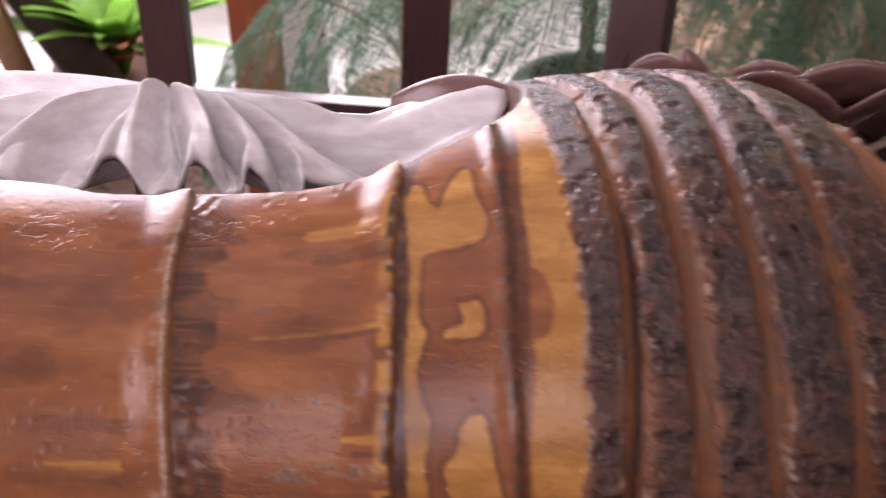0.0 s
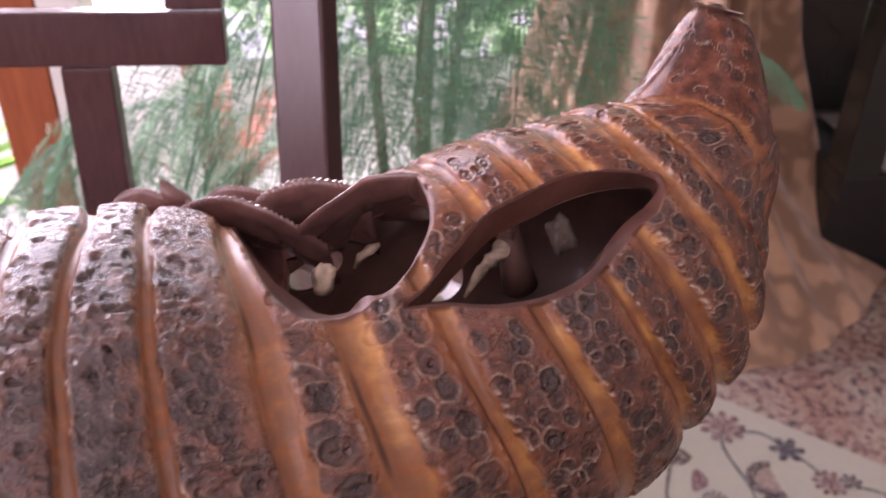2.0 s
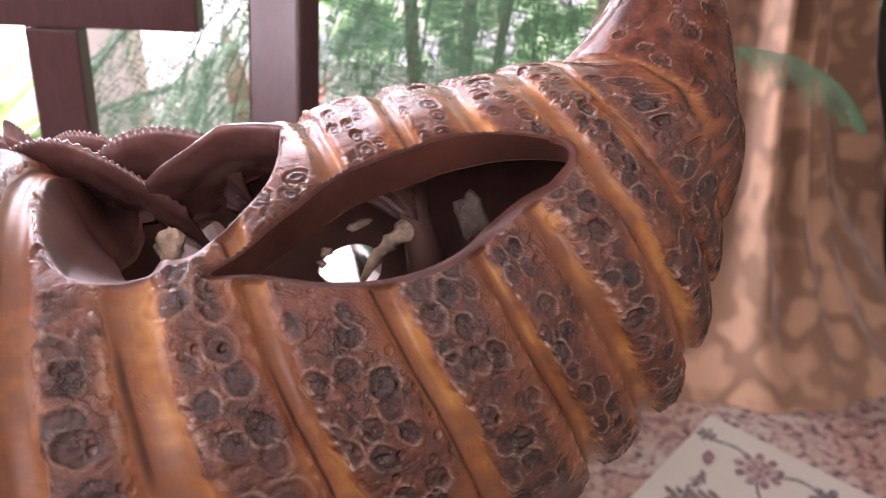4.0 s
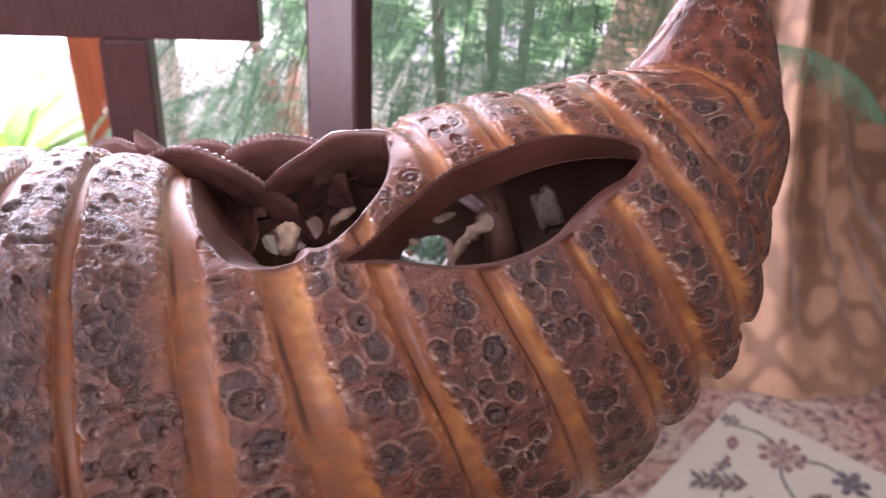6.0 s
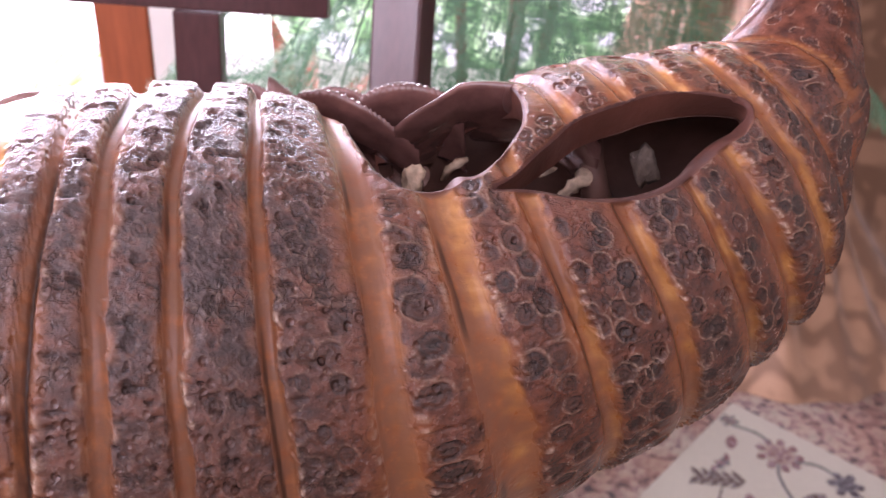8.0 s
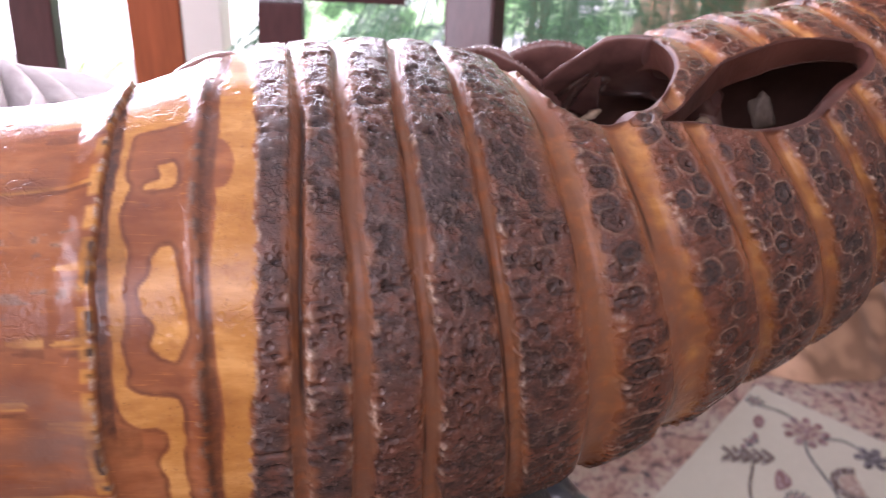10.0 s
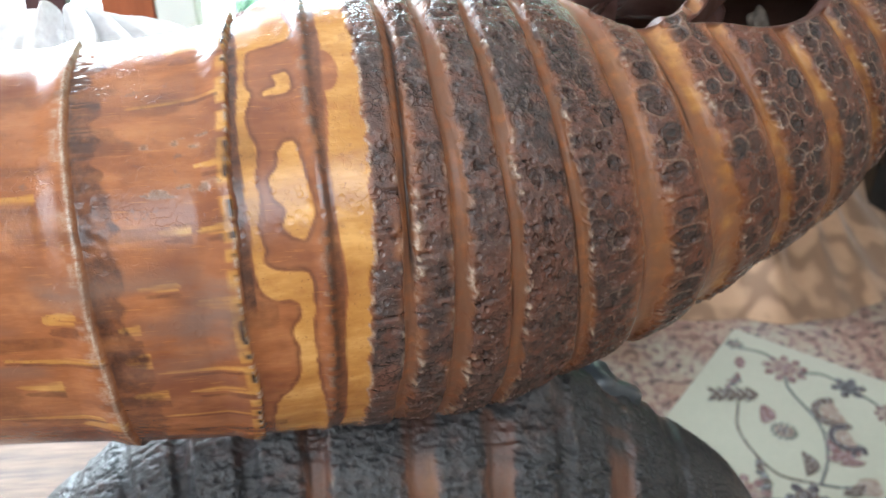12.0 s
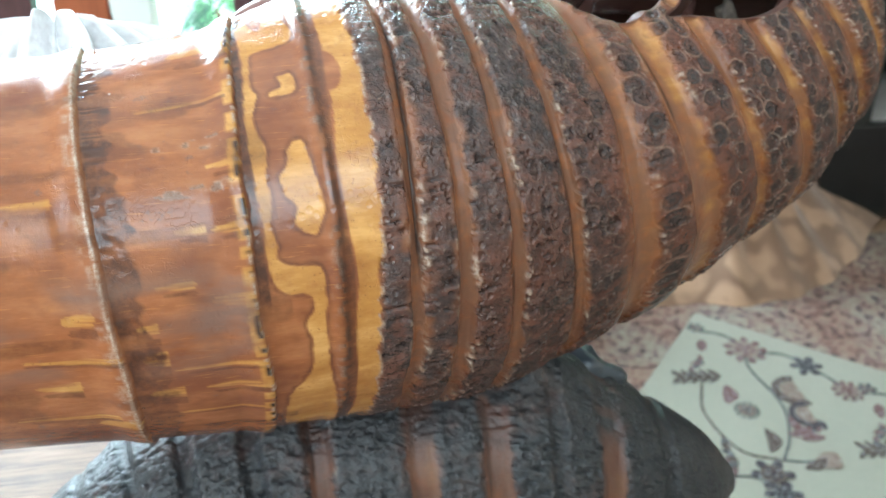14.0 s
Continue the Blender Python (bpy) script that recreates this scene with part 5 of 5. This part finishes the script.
# ---- dark open cabinet beyond the cloth ----
def cabinet():
    c = tagged(new("cabinet"), "open black lacquered shelf cabinet beyond the draped cloth", "cabinet")
    black = plain("black_lacquer", (0.010, 0.011, 0.011), 0.25, 0.4, 10, coat=0.4)
    box("back_panel", (1.17, 1.975, 0.02), (2.42, 1.995, 0.95), black, c, bevel=0.002)
    box("plinth", (1.17, 1.62, -0.003), (2.42, 1.97, 0.20), black, c, bevel=0.006)
    box("shelf", (1.17, 1.60, 0.2005), (2.42, 1.97, 0.262), black, c, bevel=0.006)
    box("top", (1.17, 1.60, 0.6205), (2.42, 1.97, 0.665), black, c, bevel=0.006)
    for x in (1.17, 2.34):
        box("post", (x, 1.60, 0.2625), (x + 0.08, 1.68, 0.62), GLAZE, c, bevel=0.004)
    lace = plain("grey_lace", (0.34, 0.31, 0.29), 0.9, 0.35, 140, relief=0.8, size=0.002)
    d = tagged(box("shelf_cloth", (1.27, 1.62, 0.2625), (2.2, 1.93, 0.2665), lace, bevel=0.001), "grey lace cloth lying on the cabinet shelf", "cloth")
    bunch = tagged(new("dried_flowers"), "bunch of dry brown flowers on the shelf cloth", "flowers")
    straw = plain("dry_straw", (0.20, 0.14, 0.085), 0.8, 0.5, 60, relief=0.8)
    g = np.random.default_rng(3)
    for k in range(16):
        s = g.uniform(0.03, 0.05)
        pebble("flower_head", (1.42 + g.uniform(0, 0.45), 1.66 + g.uniform(0, 0.2), 0.2665 + s * 0.75 + g.uniform(0, 1) * (k % 3) * 0.02), (s, s * 0.8, s * 0.75), (g.uniform(0, 90), 0, g.uniform(0, 180)), straw, bunch, k * 1.7)


cabinet()


# ---- plants ----
def frond_mesh(name, length, seed, droop, mat):
    """A feathery frond: a bending stem with rows of side twigs, each set with fine needles."""
    g = np.random.default_rng(seed)
    verts, faces = [], []

    def needle(p, d, long, wide):
        d = d.normalized()
        s = d.cross(Vector((g.normal(), g.normal(), g.normal()))).normalized() * wide
        k = len(verts)
        verts.extend((p - s, p + s, p + d * long * 0.6 + s * 0.8, p + d * long, p + d * long * 0.6 - s * 0.8))
        faces.append((k, k + 1, k + 2, k + 3, k + 4))

    steps = 44
    p, d = Vector((0, 0, 0)), Vector((1, 0, 0.35)).normalized()
    for i in range(steps):
        w = i / steps
        d = (d + Vector((0, g.normal(0, 0.01), -droop / steps * (0.4 + w)))).normalized()
        q = p + d * length / steps
        k = len(verts)
        side, up = Vector((0, 1, 0)), d.cross(Vector((0, 1, 0))).normalized()
        t = 0.0022 * (1.1 - w)
        verts.extend((p + side * t, p - side * t * 0.5 + up * t, p - side * t * 0.5 - up * t, q + side * t, q - side * t * 0.5 + up * t, q - side * t * 0.5 - up * t))
        faces.extend(((k, k + 1, k + 4, k + 3), (k + 1, k + 2, k + 5, k + 4), (k + 2, k, k + 3, k + 5)))
        if i > 3:
            twig = length * 0.30 * math.sin(math.pi * min(1, w * 0.9 + 0.12)) * g.uniform(0.8, 1.15)
            for s in (-1, 1):
                td = (side * s + d * 0.75 + Vector((0, 0, g.normal(-0.15, 0.12)))).normalized()
                tp = p.copy()
                for j in range(26):
                    td = (td + Vector((0, 0, -0.035))).normalized()
                    tp = tp + td * twig / 26
                    for side2 in (-1, 1):
                        nd = td + td.cross(Vector((0, 0, 1))).normalized() * side2 * 0.9 + Vector((0, 0, g.normal(0.1, 0.3)))
                        needle(tp, nd, twig * 0.10 + 0.004, 0.0007)
        p = q
    return mesh_of(name, verts, faces, mat, smooth=False)


def needle_plant():
    t = tagged(new("needle_plant"), "tall feathery green needle plant in a dark pot", "plant")
    cx, cy = 0.24, 1.50
    hang("pot", lathe("pot", ((0.0, 0.0), (0.13, 0.0), (0.15, 0.03), (0.18, 0.22), (0.185, 0.25), (0.165, 0.25), (0.16, 0.22), (0.0, 0.215)), GLAZE, 40, (cx, cy, -0.003)), t, "dark glazed pot")
    g = np.random.default_rng(12)
    kinds = [frond_mesh("frond", 0.62, s, dr, NEEDLE) for s, dr in ((1, 1.9), (2, 2.4), (3, 1.5), (4, 2.8))]
    stems = []
    for k in range(5):
        a = 2 * math.pi * k / 5
        bx, by = cx + 0.05 * math.cos(a), cy + 0.05 * math.sin(a)
        stems.append(hang("stem", tube_mesh("stem", ((bx, by, 0.2), (bx + 0.04 * math.cos(a), by + 0.04 * math.sin(a), 0.7), (bx + 0.10 * math.cos(a), by + 0.10 * math.sin(a), 1.25)), (0.011, 0.009, 0.005), TWIG), t, "thin brown stem"))
    for k in range(15):
        a, z = g.uniform(0, 360), g.uniform(0.32, 1.2)
        ob = hang("frond", kinds[k % 4], stems[int(a / 72) % 5])
        w = z * 0.07
        s = g.uniform(0.75, 1.2) * (0.38 if a < 75 or a > 290 else 0.42 if 140 < a < 235 else 0.9)
        ob.matrix_basis = pose(cx + w * math.cos(radians(a)), cy + w * math.sin(radians(a)), z, g.uniform(-15, 15), g.uniform(-12, 28), a) @ Matrix.Diagonal((s, s, s, 1))
    hanging = ((0.06, 1.12, 0.86, 220, 30), (-0.02, 1.20, 0.62, 195, 10), (0.20, 1.05, 0.98, 240, 30), (0.28, 1.10, 0.98, 255, 25), (0.36, 1.16, 0.98, 262, 35), (0.32, 1.3, 0.95, 270, 20), (0.42, 1.25, 1.0, 258, 40))
    for x, y, z, a, b in hanging:
        ob = hang("frond", kinds[int(a) % 4], stems[int(a / 72) % 5])
        ob.matrix_basis = pose(x, y, z, 0, b, a)
    # fronds on the left, whose sunlight is in the paler colour
    pale = [frond_mesh("frond", 0.62, s, dr, SUNLIT_NEEDLE) for s, dr in ((21, 1.7), (22, 2.2))]
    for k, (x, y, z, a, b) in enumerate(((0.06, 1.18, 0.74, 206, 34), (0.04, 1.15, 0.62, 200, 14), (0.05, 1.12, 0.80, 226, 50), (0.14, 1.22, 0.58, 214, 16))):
        ob = hang("frond", pale[k % 2], stems[int(a / 72) % 5], "frond coloured pale green as if sunlit")
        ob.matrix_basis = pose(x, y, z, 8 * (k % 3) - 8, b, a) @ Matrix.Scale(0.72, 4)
    ob = hang("frond", kinds[2], stems[0], "blue-green frond hanging before the cloth")
    ob.matrix_basis = pose(0.58, 1.20, 0.70, 0, 14, -2) @ Matrix.Diagonal((0.46, 0.42, 0.46, 1))


needle_plant()


def blade_plant(name, label, cx, cy, count, mat, seed, long, lean):
    t = tagged(new(name), label, "plant")
    g = np.random.default_rng(seed)
    hang("pot", lathe("pot", ((0.0, 0.0), (0.10, 0.0), (0.13, 0.14), (0.14, 0.16), (0.12, 0.16), (0.0, 0.14)), TERRA, 32, (cx, cy, -0.003)), t, "brown clay pot")
    for k in range(count):
        a, size, tip = g.uniform(0, 6.28), long * g.uniform(0.7, 1.2), lean * g.uniform(0.6, 1.4)
        verts, faces = [], []
        for i in range(12):
            w = i / 11
            c = Vector((cx + math.cos(a) * tip * w * w, cy + math.sin(a) * tip * w * w, 0.13 + size * w * (1 - 0.35 * w * tip / 0.4)))
            s = Vector((-math.sin(a), math.cos(a), 0)) * 0.028 * math.sin(math.pi * min(1, 0.12 + 0.88 * w)) ** 0.7
            verts.extend((c - s, c + Vector((0, 0, -0.005)), c + s))
        for i in range(11):
            for j in (0, 1):
                faces.append((i * 3 + j, i * 3 + j + 1, i * 3 + j + 4, i * 3 + j + 3))
        hang("leaf", mesh_of("leaf", verts, faces, mat if g.random() > 0.12 else RUST), t)


DARK_WOOD = plain("dark_brown_bark", (0.035, 0.022, 0.016), 0.7, 0.4, 30)
TAN_WOOD = plain("tan_bamboo", (0.36, 0.22, 0.13), 0.5, 0.3, 25)
TERRA = plain("brown_clay", (0.20, 0.09, 0.055), 0.7, 0.25, 25)
RUST = plain("dry_rust_leaf", (0.26, 0.07, 0.03), 0.6, 0.3, 12)
blade_plant("broad_leaf_plant", "bright green broad-leaved plant in a clay pot", -0.76, 1.66, 44, LEAF, 5, 0.29, 0.26)
blade_plant("dry_leaf_plant", "plant with rust-coloured dry leaves in a clay pot", -0.13, 1.60, 9, RUST, 8, 0.42, 0.22)
hang_poles = tagged(new("leaning_poles"), "brown wooden poles leaning by the garden door", "poles")
for x0, x1, y, r, mat in ((-1.11, -0.85, 1.50, 0.028, TAN_WOOD), (-1.25, -0.69, 1.56, 0.050, DARK_WOOD), (-1.22, -0.99, 1.52, 0.030, DARK_WOOD)):
    hang("pole", tube_mesh("pole", ((x0, y + 0.1, 1.0), (x1, y, 0.0)), (r, r), mat, 14), hang_poles)
